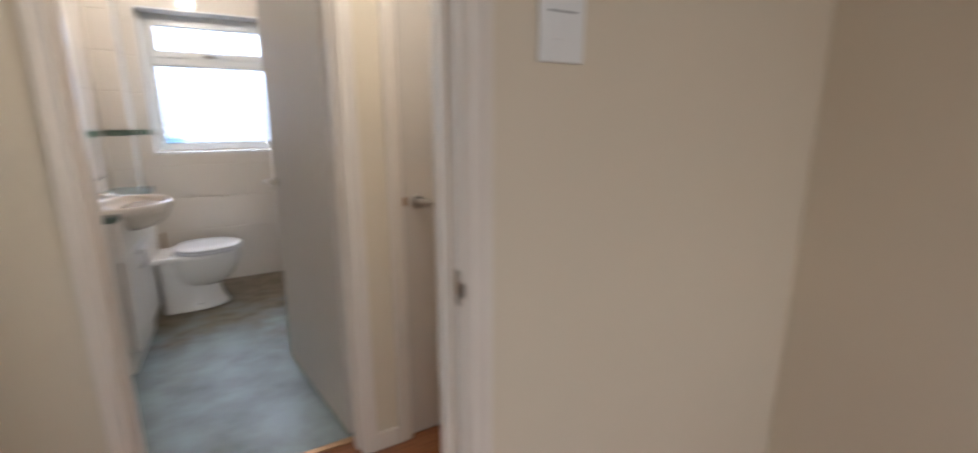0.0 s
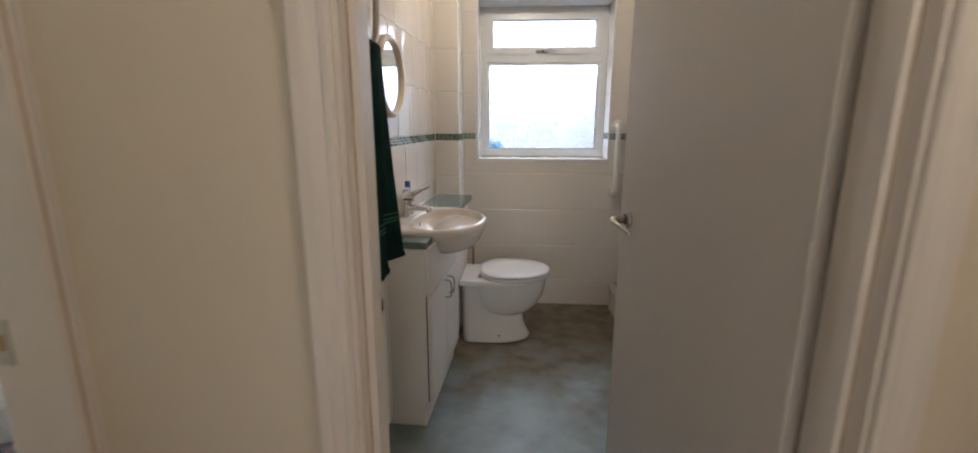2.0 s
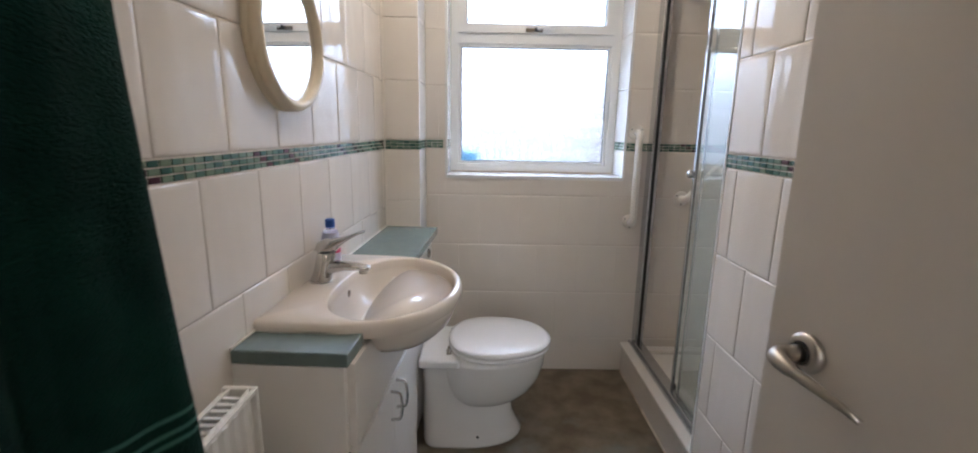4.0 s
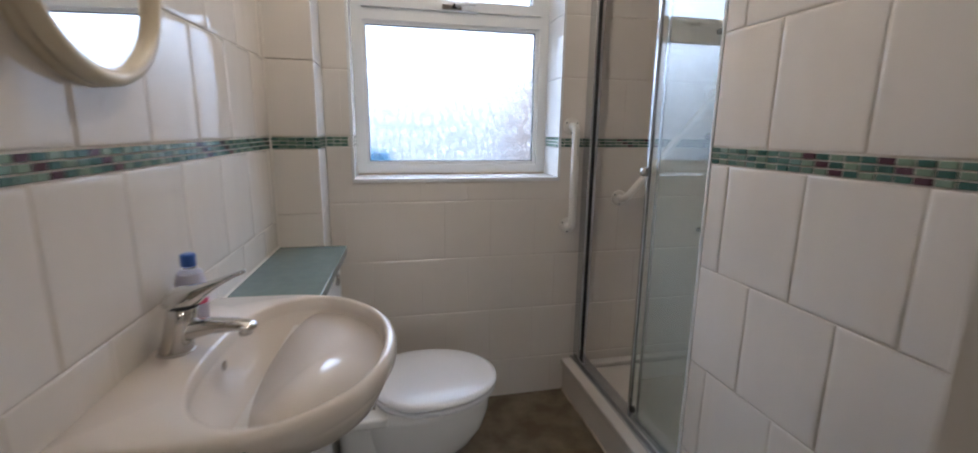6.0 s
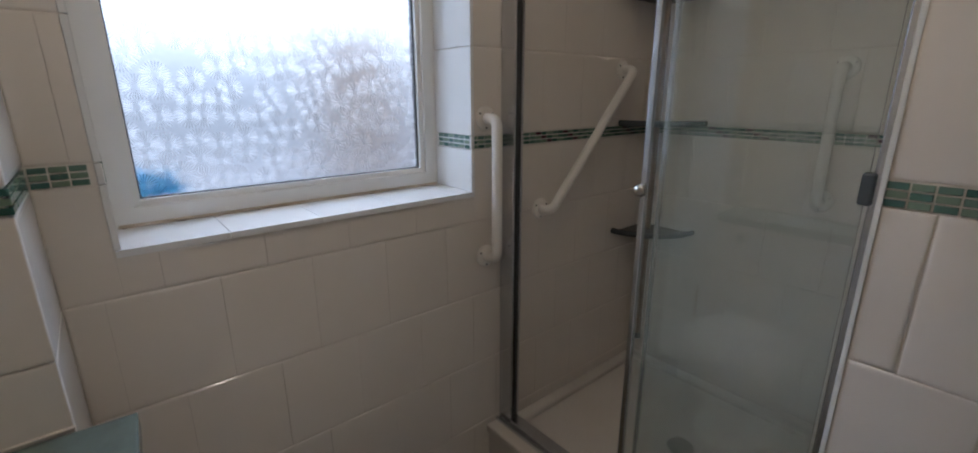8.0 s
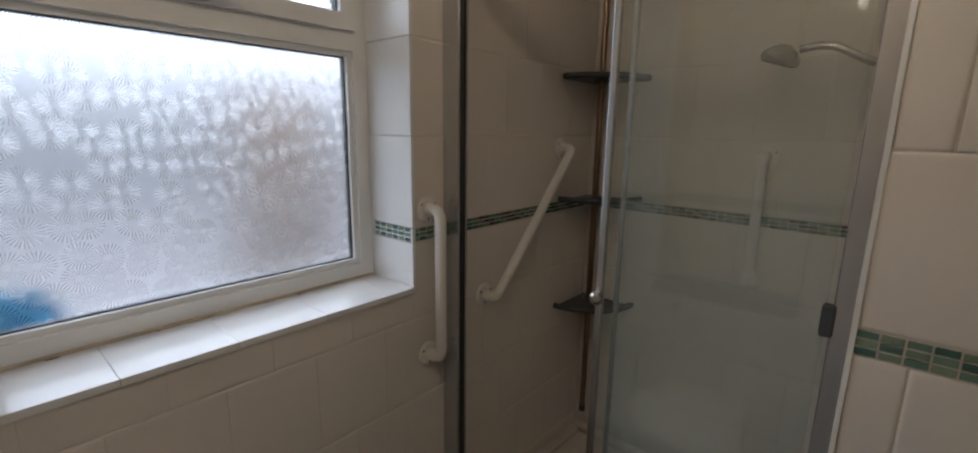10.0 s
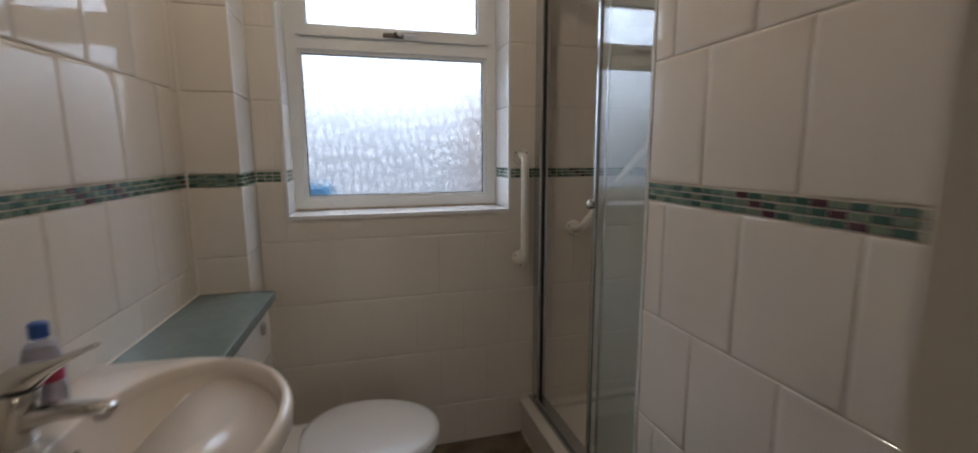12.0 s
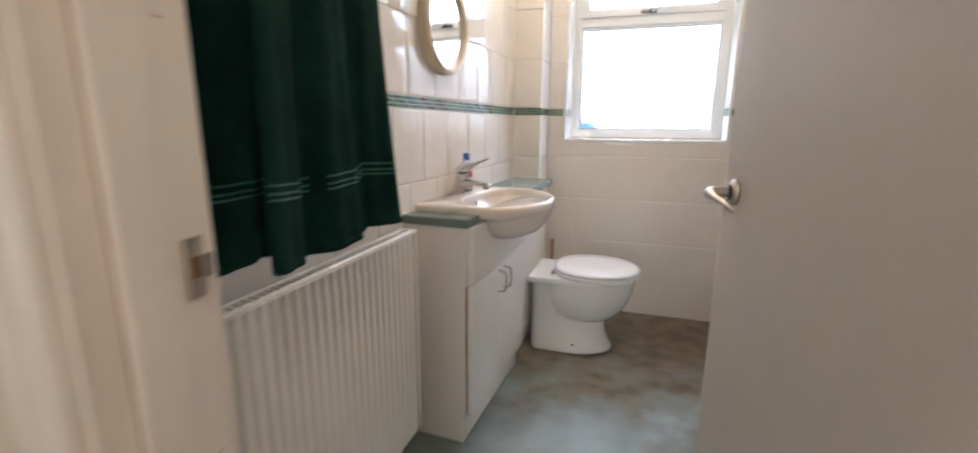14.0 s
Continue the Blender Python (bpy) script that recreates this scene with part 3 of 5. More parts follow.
reveal = structure("window_reveal", boxes((WIN[0] + 0.006, WIN[1] - 0.006, NY - 0.005, 3.186, WIN[3] - 0.006, WIN[3] + 0.006)), M_WHITE_TILE, "white tiled window reveal")
zs = [WIN[2] + 0.003, 1.161, 1.202, 1.4525, 1.703, 1.9535, WIN[3] - 0.006]
for za, zb in zip(zs, zs[1:]):
    for cx in (WIN[0], WIN[1]):
        part("tile", rounded((cx - 0.006, cx + 0.006, NY - 0.005, 3.184, za + 0.001, zb - 0.001), 0.0015, 1), M_WHITE_TILE, reveal)
structure("sealant", tube([(WIN[0] + 0.01, 3.182, WIN[2] + 0.006), (WIN[1] - 0.01, 3.182, WIN[2] + 0.006)], 0.004, 8), M_SEAL, "discoloured sealant along the sill and tray")
structure("bedroom_sill", rounded((BWIN[0] - 0.04, BWIN[1] + 0.04, NY - 0.05, 3.186, BWIN[2] - 0.02, BWIN[2] + 0.004), 0.004), M_PVC, "white window board in the bedroom")
structure("bedroom_reveal", boxes((BWIN[0] - 0.003, BWIN[0] + 0.004, NY - 0.003, 3.186, BWIN[2] + 0.004, BWIN[3]), (BWIN[1] - 0.004, BWIN[1] + 0.003, NY - 0.003, 3.186, BWIN[2] + 0.004, BWIN[3])), M_PVC, "white window reveal in the bedroom")

# ---- outside ----
structure("ground", boxes((-30, 30, 3.3, 60, -0.4, -0.2)), material("pale_paving", (0.52, 0.51, 0.52), 0.9, scale=1.2, spots=(0.44, 0.43, 0.44)), "pale paving behind the house")
M_SKY = bpy.data.materials.new("overcast_backdrop")
M_SKY.use_nodes = True
tn = M_SKY.node_tree
tn.nodes["Principled BSDF"].inputs["Base Color"].default_value = (0, 0, 0, 1)
co, se, mr = (tn.nodes.new(k) for k in ("ShaderNodeTexCoord", "ShaderNodeSeparateXYZ", "ShaderNodeMapRange"))
mr.interpolation_type = "SMOOTHSTEP"
mr.inputs[1].default_value, mr.inputs[2].default_value, mr.inputs[3].default_value, mr.inputs[4].default_value = 1.3, 5.6, 0.8, 7.6
tn.links.new(co.outputs["Object"], se.inputs[0])
tn.links.new(se.outputs[2], mr.inputs[0])
tn.links.new(mr.outputs[0], tn.nodes["Principled BSDF"].inputs["Emission Strength"])
tn.nodes["Principled BSDF"].inputs["Emission Color"].default_value = (0.84, 0.90, 1.0, 1)
structure("backdrop", boxes((-16, 14, 12, 12.1, -0.2, 16)), M_SKY, "overcast sky, brighter overhead than at the horizon")
M_HOUSE = material("outside_brick", (0.44, 0.37, 0.325), 0.9, scale=8, spots=(0.50, 0.43, 0.385))
nb = base("brick_pier", (1.36, 4.6, -0.2), "brown brick pier outside the bathroom window", "pier")
part("shaft", rounded((-0.22, 0.24, 0, 0.3, 0, 1.92), 0.01, 2), M_HOUSE, nb)
part("coping", rounded((-0.24, 0.26, -0.02, 0.32, 1.92, 1.97), 0.01, 2), M_HOUSE, nb)
fence = base("garden_fence", (-8.6, 6.2, -0.2), "blue-green painted board fence across the garden", "fence")
M_FENCE = material("fence_paint", (0.10, 0.26, 0.25), 0.7, scale=6)
for i in range(40):
    part("board", boxes((i * 0.14, i * 0.14 + 0.132, 0, 0.018, 0.02, 1.93)), M_FENCE, fence)
part("rail", boxes((0, 5.6, -0.04, -0.002, 1.50, 1.56)), M_PVC, fence, "white painted rail")
M_LEAF = material("hedge_leaf", (0.12, 0.22, 0.04), 0.6, scale=10, spots=(0.20, 0.32, 0.08))


def hedge(name, x0, x1, y, z0, z1, label):
    h = base(name, ((x0 + x1) / 2, y, -0.2), label, "hedge")
    rnd = random.Random(5)
    vs, fs = [], []
    for i in range(3500):
        c = Vector((rnd.uniform(x0, x1) - (x0 + x1) / 2, rnd.gauss(0, 0.3), rnd.uniform(z0, z1) + 0.2 + 0.25 * math.sin(i)))
        r = Euler((rnd.uniform(0, 6), rnd.uniform(0, 6), rnd.uniform(0, 6))).to_matrix()
        s = rnd.uniform(0.04, 0.09)
        k = len(vs)
        vs += [tuple(c + r @ Vector(v) * s) for v in ((-1, 0, 0), (0, -0.5, 0.1), (1, 0, 0), (0, 0.5, 0.1))]
        fs.append((k, k + 1, k + 2, k + 3))
    me = bpy.data.meshes.new("foliage")
    me.from_pydata(vs, [], fs)
    me.materials.append(M_LEAF)
    ob = new("foliage", me)
    ob.parent = h
    tagged(ob, kind="stuff")
    part("trunk", tube([(0, 0, 0), (0.05, 0, 0.6), (0, 0, 1.4)], [0.07, 0.06, 0.03], 10), M_BRASS, h)


hedge("hedge", -9.0, -3.2, 7.2, 1.2, 2.3, "light green hedge behind the garden fence")
cloth = base("blue_bag", (0.10, 3.33, 1.02), "crumpled blue plastic bag outside the bathroom window", "bag")
bm = bmesh.new()
bmesh.ops.create_icosphere(bm, subdivisions=4, radius=1)
for v in bm.verts:
    d = v.co.normalized()
    v.co = d * (1 + 0.35 * noise.noise(d * 3.1)) 
    v.co = Vector((v.co.x * 0.10, v.co.y * 0.05, max(v.co.z, -0.6) * 0.07 + 0.042))
part("bag", bm, M_BLUE, cloth, smooth=True)
structure("outer_sill", boxes((WIN[0] - 0.05, WIN[1] + 0.05, 3.245, 3.44, 0.97, 1.018)), M_PVC, "white outer window sill")

# ---- washbasin, worktop and cabinets ----
vanity = base("vanity_unit", (WX - 0.014, 1.575, 0, 0, 0, -LEAN), "cream laminate basin cabinet with two doors under the basin", "cabinet")
part("side_panel", rounded((0.001, 0.245, 0.0, 0.018, 0.115, 0.783), 0.001, 1), M_CAB, vanity)
part("body", boxes((0.001, 0.240, 0.018, 0.60, 0.115, 0.585)), M_CAB, vanity)
part("front_rail", rounded((0.20, 0.262, 0.0185, 0.60, 0.592, 0.783), 0.001, 1), M_CAB, vanity)
part("plinth", rounded((0.001, 0.232, 0.004, 0.62, 0.0, 0.115), 0.001, 1), M_CAB, vanity)
for i, (a, b) in enumerate(((0.006, 0.300), (0.304, 0.600))):
    d = part("door", rounded((0.247, 0.266, a, b, 0.117, 0.588), 0.003), M_CAB, vanity)
    hy = b - 0.028 if i == 0 else a + 0.028
    pts = arc([(0.265, hy, 0.568), (0.292, hy, 0.565), (0.297, hy, 0.526), (0.292, hy, 0.487), (0.265, hy, 0.484)], 0.012)
    part("handle", tube(pts, 0.0042, 10), M_CHROME, d, "small chrome bow handle", True)
# the dark of the gap between body and door, coloured in as a strip
part("gap_shade", boxes((0.2452, 0.2495, 0.0025, 0.0055, 0.118, 0.587)), material("dark_red_gap_shade", (0.10, 0.045, 0.03), 0.7), vanity, "dark red-brown strip for the shade in the door gap")
wc_unit = base("cistern_cabinet", (WX - 0.024, 2.178, 0, 0, 0, -LEAN), "cream laminate cistern cabinet behind the toilet", "cabinet")
part("front_panel", rounded((0.245, 0.262, 0.002, 0.592, 0.10, 0.625), 0.002, 1), M_CAB, wc_unit)
part("access_panel", rounded((0.245, 0.262, 0.002, 0.592, 0.630, 0.787), 0.002, 1), M_CAB, wc_unit)
part("body", boxes((0.001, 0.245, 0.0, 0.594, 0.0, 0.787)), M_CAB, wc_unit)
fl = part("flush_button", lathe([(0.021, 0), (0.021, 0.006), (0.017, 0.010)], (0.262, 0.50, 0.725), "x", 24), M_CHROME, wc_unit, "chrome flush button", True)
top1 = base("worktop", (west_x(1.572), 1.572, 0.784, 0, 0, -LEAN), "sage green laminate worktop with a rounded front edge, along the wall", "worktop")
part("slab", rounded((0.001, 0.240, 0.0, 0.104, 0, 0.030), 0.003, 2), M_TOP, top1)
part("slab", rounded((0.001, 0.232, 0.660, 1.203, 0.004, 0.036), 0.003, 2), M_TOP, top1)

BW, BDp, BC = 0.285, 0.445, 1.945   # half width, projection, middle along the wall


def basin_outline():
    """The basin seen from above, as a dense polygon: straight along the wall, short cheeks, a half ellipse to the front."""
    ps = [(BDp * 0.38 + BDp * 0.62 * max(math.cos(a), 0) ** 0.88, BW * math.sin(a)) for a in [-math.pi / 2 + math.pi * i / 60 for i in range(61)]]
    return [(0.012, -BW), (0.0, -BW + 0.012), (0.0, BW - 0.012), (0.012, BW)] + ps[::-1]


BASIN_MID, BASIN_N = 0.262, 120


def basin_spoke(a):
    """How far the outline lies from the bowl's middle in the direction a."""
    d, ps, far = (math.cos(a), math.sin(a)), basin_outline(), 0.0
    for p, q in zip(ps, ps[1:] + ps[:1]):
        ex, ey = q[0] - p[0], q[1] - p[1]
        det = d[0] * ey - d[1] * ex
        if abs(det) < 1e-9:
            continue
        px, py = p[0] - BASIN_MID, p[1]
        u, v = (px * ey - py * ex) / det, (px * d[1] - py * d[0]) / det
        if u > 0 and -1e-6 <= v <= 1 + 1e-6:
            far = max(far, u)
    return far


BASIN_ANGLES = sorted({2 * math.pi * k / BASIN_N for k in range(BASIN_N)} | {math.atan2(sy * (BW - 0.006), -BASIN_MID + 0.006) % (2 * math.pi) for sy in (-1, 1)})


def basin_ring(inset, z):
    """The outline drawn in by a width."""
    return [(BASIN_MID + math.cos(a) * (basin_spoke(a) - inset), math.sin(a) * (basin_spoke(a) - inset), z) for a in BASIN_ANGLES]


def bowl_ring(k, z):
    """The bowl's mouth is an oval with a flatter back, always inside the rim; k shrinks it towards the waste."""
    out = []
    for a in BASIN_ANGLES:
        c, q = math.cos(a), math.sin(a)
        n, deep = (2.0, 0.162) if c > 0 else (2.5, 0.148)
        far = ((abs(c) / deep) ** n + (abs(q) / 0.250) ** n) ** (-1 / n)
        far = min(far, basin_spoke(a) - 0.019) * k
        out.append((BASIN_MID + c * far, q * far, z))
    return out


basin = base("washbasin", (WX + 0.003, BC, 0.798, 0, 0, -LEAN), "cream ceramic semi-recessed washbasin on the worktop", "washbasin")
rings = [basin_ring(0.004, 0.0), basin_ring(0.001, 0.006), basin_ring(0.0, 0.024), basin_ring(0.003, 0.034), basin_ring(0.010, 0.039)]
rings += [bowl_ring(k, z) for k, z in ((1.03, 0.039), (1.01, 0.038), (0.99, 0.034))]
rings += [bowl_ring(k, 0.030 - 0.135 * (1 - k ** 2) ** 0.5 * (1 - 0.25 * k ** 2)) for k in (0.985, 0.975, 0.96, 0.94, 0.91, 0.87, 0.82, 0.75, 0.66, 0.56, 0.45, 0.34, 0.22, 0.10)]
part("bowl", loft(rings, False, True), M_BASIN, basin, smooth=True)


def belly_ring(sx, sy, z, n=36):
    out = []
    for i in range(n):
        a = 2 * math.pi * i / n
        x = 0.262 + (0.180 if math.cos(a) > 0 else 0.05) * sx * math.cos(a)
        out.append((x, 0.262 * sy * math.sin(a), z))
    return out
part("underside", loft([belly_ring(0.97, 0.93, 0.004), belly_ring(0.94, 0.89, -0.02), belly_ring(0.86, 0.78, -0.055), belly_ring(0.70, 0.62, -0.085), belly_ring(0.45, 0.4, -0.105), belly_ring(0.2, 0.2, -0.112)], True, True), M_BASIN, basin, smooth=True)
part("overflow", lathe([(0.007, 0), (0.0095, 0.001), (0.0095, 0.003), (0.007, 0.004)], (0.130, 0, 0.004), "x", 20), M_CHROME, basin, "chrome overflow ring")
part("overflow_hole", lathe([(0.0095, 0.0), (0.0088, 0.0012)], (0.1312, 0, 0.004), "x", 20), M_BLACK, basin, "dark overflow hole")
part("waste", lathe([(0.021, 0), (0.021, 0.003), (0.016, 0.005)], (0.24, 0, -0.098), "z", 24), M_CHROME, basin)

part("marking", boxes((0.13, 0.19, -BW - 0.0004, -BW + 0.001, 0.016, 0.021)), M_NICKEL, basin)
tap = base("mixer_tap", (-0.222, BC - 0.003, 0.8365), "chrome single-lever mixer tap on the basin deck", "tap")
part("body", tube([(0, 0, 0), (0.001, 0, 0.005), (0.006, 0, 0.024), (0.014, 0, 0.060), (0.021, 0, 0.090)], [0.029, 0.028, 0.0255, 0.024, 0.0245], 28), M_CHROME, tap, smooth=True)
part("base_ring", lathe([(0.0305, 0), (0.0305, 0.003), (0.028, 0.004)], (0, 0, 0), "z", 28), M_NICKEL, tap, smooth=True)


def blade(path, sides=22):
    """A flattened, tapering bar: each station is (x, z, half width, half height)."""
    rings = []
    for n, (x, z, w, h) in enumerate(path):
        a, b = path[max(n - 1, 0)], path[min(n + 1, len(path) - 1)]
        d = Vector((b[0] - a[0], 0, b[1] - a[1])).normalized()
        up = Vector((-d.z, 0, d.x))
        rings.append([Vector((x, 0, z)) + Vector((0, 1, 0)) * w * math.cos(2 * math.pi * k / sides) + up * h * math.copysign(abs(math.sin(2 * math.pi * k / sides)) ** 0.8, math.sin(2 * math.pi * k / sides)) for k in range(sides)])
    return loft(rings)


part("spout", blade([(0.005, 0.032, 0.020, 0.021), (0.030, 0.041, 0.020, 0.019), (0.065, 0.045, 0.019, 0.014), (0.100, 0.043, 0.018, 0.011), (0.128, 0.040, 0.016, 0.008), (0.137, 0.039, 0.011, 0.004)]), M_CHROME, tap, smooth=True)
part("aerator", lathe([(0.0115, 0), (0.0125, 0.003), (0.0125, 0.012)], (0.118, 0, 0.024), "z", 20), M_NICKEL, tap)
part("collar", lathe([(0.0248, -0.003), (0.0256, 0.0), (0.0248, 0.003)], (0.0205, 0, 0.087), "z", 28), M_BLACK, tap, "dark gap under the lever", True)
part("lever", blade([(-0.004, 0.088, 0.016, 0.010), (0.003, 0.094, 0.024, 0.017), (0.022, 0.099, 0.025, 0.023), (0.042, 0.106, 0.022, 0.018), (0.062, 0.116, 0.016, 0.011), (0.085, 0.127, 0.011, 0.0065), (0.108, 0.137, 0.009, 0.0045), (0.122, 0.142, 0.008, 0.0035), (0.126, 0.143, 0.004, 0.002)]),
     M_CHROME, tap, smooth=True)

bottle = base("soap_bottle", (WX + 0.060, BC + 0.088, 0.8365), "clear soap bottle, dark blue cap, red label, beside the tap", "bottle")
M_BOTTLE = glass("clear_plastic", (0.92, 0.92, 0.95), 0.1)
part("bottle", lathe([(0.024, 0), (0.027, 0.004), (0.027, 0.100), (0.021, 0.122), (0.012, 0.130), (0.012, 0.137)], sides=28), M_BOTTLE, bottle, smooth=True)
part("liquid", lathe([(0.0225, 0.004), (0.0255, 0.006), (0.0255, 0.098), (0.019, 0.118)], sides=24), material("pale_soap", (0.75, 0.72, 0.80), 0.2), bottle)
part("cap", lathe([(0.0135, 0.134), (0.0135, 0.155), (0.011, 0.158)], sides=20), material("dark_blue_cap", (0.03, 0.10, 0.38), 0.35), bottle, "dark blue plastic cap")
part("label", loft([[(math.cos(a) * 0.0278, math.sin(a) * 0.0278, z) for a in [k * math.pi / 14 - 1.4 for k in range(7)]] + [(math.cos(a) * 0.0272, math.sin(a) * 0.0272, z) for a in [k * math.pi / 14 - 1.4 for k in range(6, -1, -1)]] for z in (0.060, 0.088)]), material("red_label", (0.5, 0.05, 0.12), 0.4), bottle, "red printed label")

# ---- toilet ----
wc = base("toilet", (WX + 0.263, 2.50, 0), "white ceramic back-to-wall toilet with its seat closed, beside the basin unit", "toilet")


def egg(x0, x1, w, z, n=36, back=0.5):
    cx, out = x0 + (x1 - x0) * 0.45, []
    for i in range(n):
        a = 2 * math.pi * i / n
        c, s = math.cos(a), math.sin(a)
        x = cx + (x1 - cx) * c if c > 0 else cx + (cx - x0) * math.copysign(abs(c) ** back, c)
        out.append((x, w * math.copysign(abs(s) ** 0.95, s), z))
    return out


part("foot", loft([egg(0.0, 0.412, 0.146, 0.0, back=0.25), egg(0.0, 0.414, 0.148, 0.010, back=0.25), egg(0.0, 0.397, 0.138, 0.035, back=0.25), egg(0.0, 0.374, 0.128, 0.09, back=0.25), egg(0.0, 0.366, 0.122, 0.16, back=0.25), egg(0.0, 0.37, 0.125, 0.26, back=0.25), egg(0.0, 0.30, 0.130, 0.35, back=0.25)]), M_CERAMIC, wc, smooth=True)
part("pan", loft([egg(0.10, 0.375, 0.095, 0.150, back=0.9), egg(0.085, 0.415, 0.125, 0.175, back=0.9), egg(0.07, 0.455, 0.150, 0.215, back=0.9), egg(0.06, 0.484, 0.168, 0.265, back=0.9), egg(0.05, 0.498, 0.176, 0.315, back=0.9),
                  egg(0.05, 0.503, 0.178, 0.36, back=0.9), egg(0.06, 0.503, 0.178, 0.388, back=0.9)]), M_CERAMIC, wc, smooth=True)
part("shelf", rounded((0.0, 0.16, -0.165, 0.165, 0.355, 0.390), 0.010, 3), M_CERAMIC, wc)
part("seat", loft([egg(0.115, 0.515, 0.184, 0.388, 44, 0.8), egg(0.108, 0.522, 0.190, 0.393, 44, 0.8), egg(0.108, 0.522, 0.190, 0.402, 44, 0.8), egg(0.115, 0.515, 0.185, 0.406, 44, 0.8)]), M_SEAT, wc, smooth=True)
part("lid", loft([egg(0.112, 0.520, 0.188, 0.409, 44, 0.8), egg(0.106, 0.525, 0.193, 0.414, 44, 0.8), egg(0.108, 0.523, 0.191, 0.424, 44, 0.8), egg(0.125, 0.505, 0.175, 0.431, 44, 0.8), egg(0.2, 0.42, 0.09, 0.434, 44, 0.8)]), M_SEAT, wc, smooth=True)
for s in (-1, 1):
    hg = part("hinge", tube([(0.113, s * 0.055, 0.392), (0.113, s * 0.115, 0.392)], 0.009, 14), M_CHROME, wc, "chrome seat hinge", True)
    part("bolt", lathe([(0.012, 0), (0.012, 0.004)], (0.113, s * 0.085, 0.391), "z", 14), M_CHROME, hg)
part("floor_screw", lathe([(0.006, 0), (0.004, 0.003)], (0.23, -0.137, 0.045), "y", 12), M_BLACK, wc, "dark screw cap")
brush = base("toilet_brush", (WX + 0.30, 2.80, 0), "toilet brush with wooden handle in a white pot by the toilet", "toilet brush")
part("pot", lathe([(0.042, 0), (0.048, 0.01), (0.040, 0.20), (0.036, 0.20)], sides=28), M_CERAMIC, brush, smooth=True)
part("stick", tube([(0, 0, 0.19), (0, 0, 0.47)], [0.008, 0.010], 12), material("brush_wood", (0.30, 0.17, 0.08), 0.5), brush, smooth=True)

# ---- mirror, pipe, towel, radiator ----
mir = base("round_mirror", (west_x(1.885) - 0.008, 1.885, 1.46, 0, 0, -LEAN), "round wall mirror in a thick cream frame above the basin", "mirror")
prof = [(0.166, 0.0), (0.171, 0.006), (0.171, 0.019), (0.1675, 0.021), (0.170, 0.0235), (0.170, 0.034), (0.164, 0.045), (0.155, 0.047), (0.148, 0.043), (0.144, 0.035), (0.143, 0.029)]
bm = bmesh.new()
rows = []
for r, h in prof:
    rows.append([bm.verts.new((h, math.cos(2 * math.pi * k / 56) * r, math.sin(2 * math.pi * k / 56) * r)) for k in range(56)])
for a, b in zip(rows, rows[1:]):
    for k in range(56):
        bm.faces.new((a[k], a[(k + 1) % 56], b[(k + 1) % 56], b[k]))
part("frame", bm, M_CREAMFRAME, mir, smooth=True)
part("mirror_glass", lathe([(0.1435, 0.026), (0.1435, 0.030)], axis="x", sides=56), M_MIRROR, mir)

rad = base("radiator", (WX, 0.60, 0.09), "white single-panel convector radiator with a grille top, under the towel", "radiator")
RL, RH = 0.88, 0.70
bm = bmesh.new()
prof = []
n = 27
x = 0
prof.append((0.0, 0.085))
for i in range(n):
    u0 = 0.025 + i * (RL - 0.05) / n
    w = (RL - 0.05) / n
    prof += [(u0 + w * 0.12, 0.100), (u0 + w * 0.5, 0.102), (u0 + w * 0.66, 0.093), (u0 + w * 0.84, 0.093)]
prof.append((RL, 0.085))
def rad_row(z, k):
    return [bm.verts.new((0.085 + (p - 0.085) * k, u, z)) for u, p in prof]
rr = [rad_row(z, k) for z, k in ((0, 0.2), (0.012, 0.9), (0.045, 0.9), (0.06, 1), (RH - 0.06, 1), (RH - 0.045, 0.9), (RH - 0.010, 0.9), (RH, 0.2))]
for a, b in zip(rr, rr[1:]):
    for i in range(len(prof) - 1):
        bm.faces.new((a[i], a[i + 1], b[i + 1], b[i]))
part("front_panel", bm, M_RAD, rad)
part("side_cover", rounded((0.035, 0.098, RL - 0.004, RL + 0.006, 0.01, RH - 0.002), 0.002, 1), M_RAD, rad)
part("side_cover", rounded((0.035, 0.098, -0.006, 0.004, 0.01, RH - 0.002), 0.002, 1), M_RAD, rad)
part("back_panel", boxes((0.035, 0.045, 0.004, RL - 0.004, 0.0, RH - 0.01)), M_RAD, rad)
gr = part("grille", boxes((0.045, 0.050, 0.004, RL - 0.004, RH - 0.012, RH - 0.004), (0.090, 0.097, 0.004, RL - 0.004, RH - 0.012, RH - 0.004)), M_RAD, rad)
for i in range(44):
    part("bar", boxes((0.050, 0.090, 0.014 + i * 0.0194, 0.022 + i * 0.0194, RH - 0.010, RH - 0.006)), M_RAD, gr)
for u in (0.12, RL - 0.12):
    part("bracket", boxes((-0.05, 0.035, u, u + 0.03, 0.1, RH - 0.1)), M_RAD, rad)
    part("pipe", tube([(0.065, u, -0.088), (0.065, u, 0.01)], 0.0075, 12), M_RAD, rad)

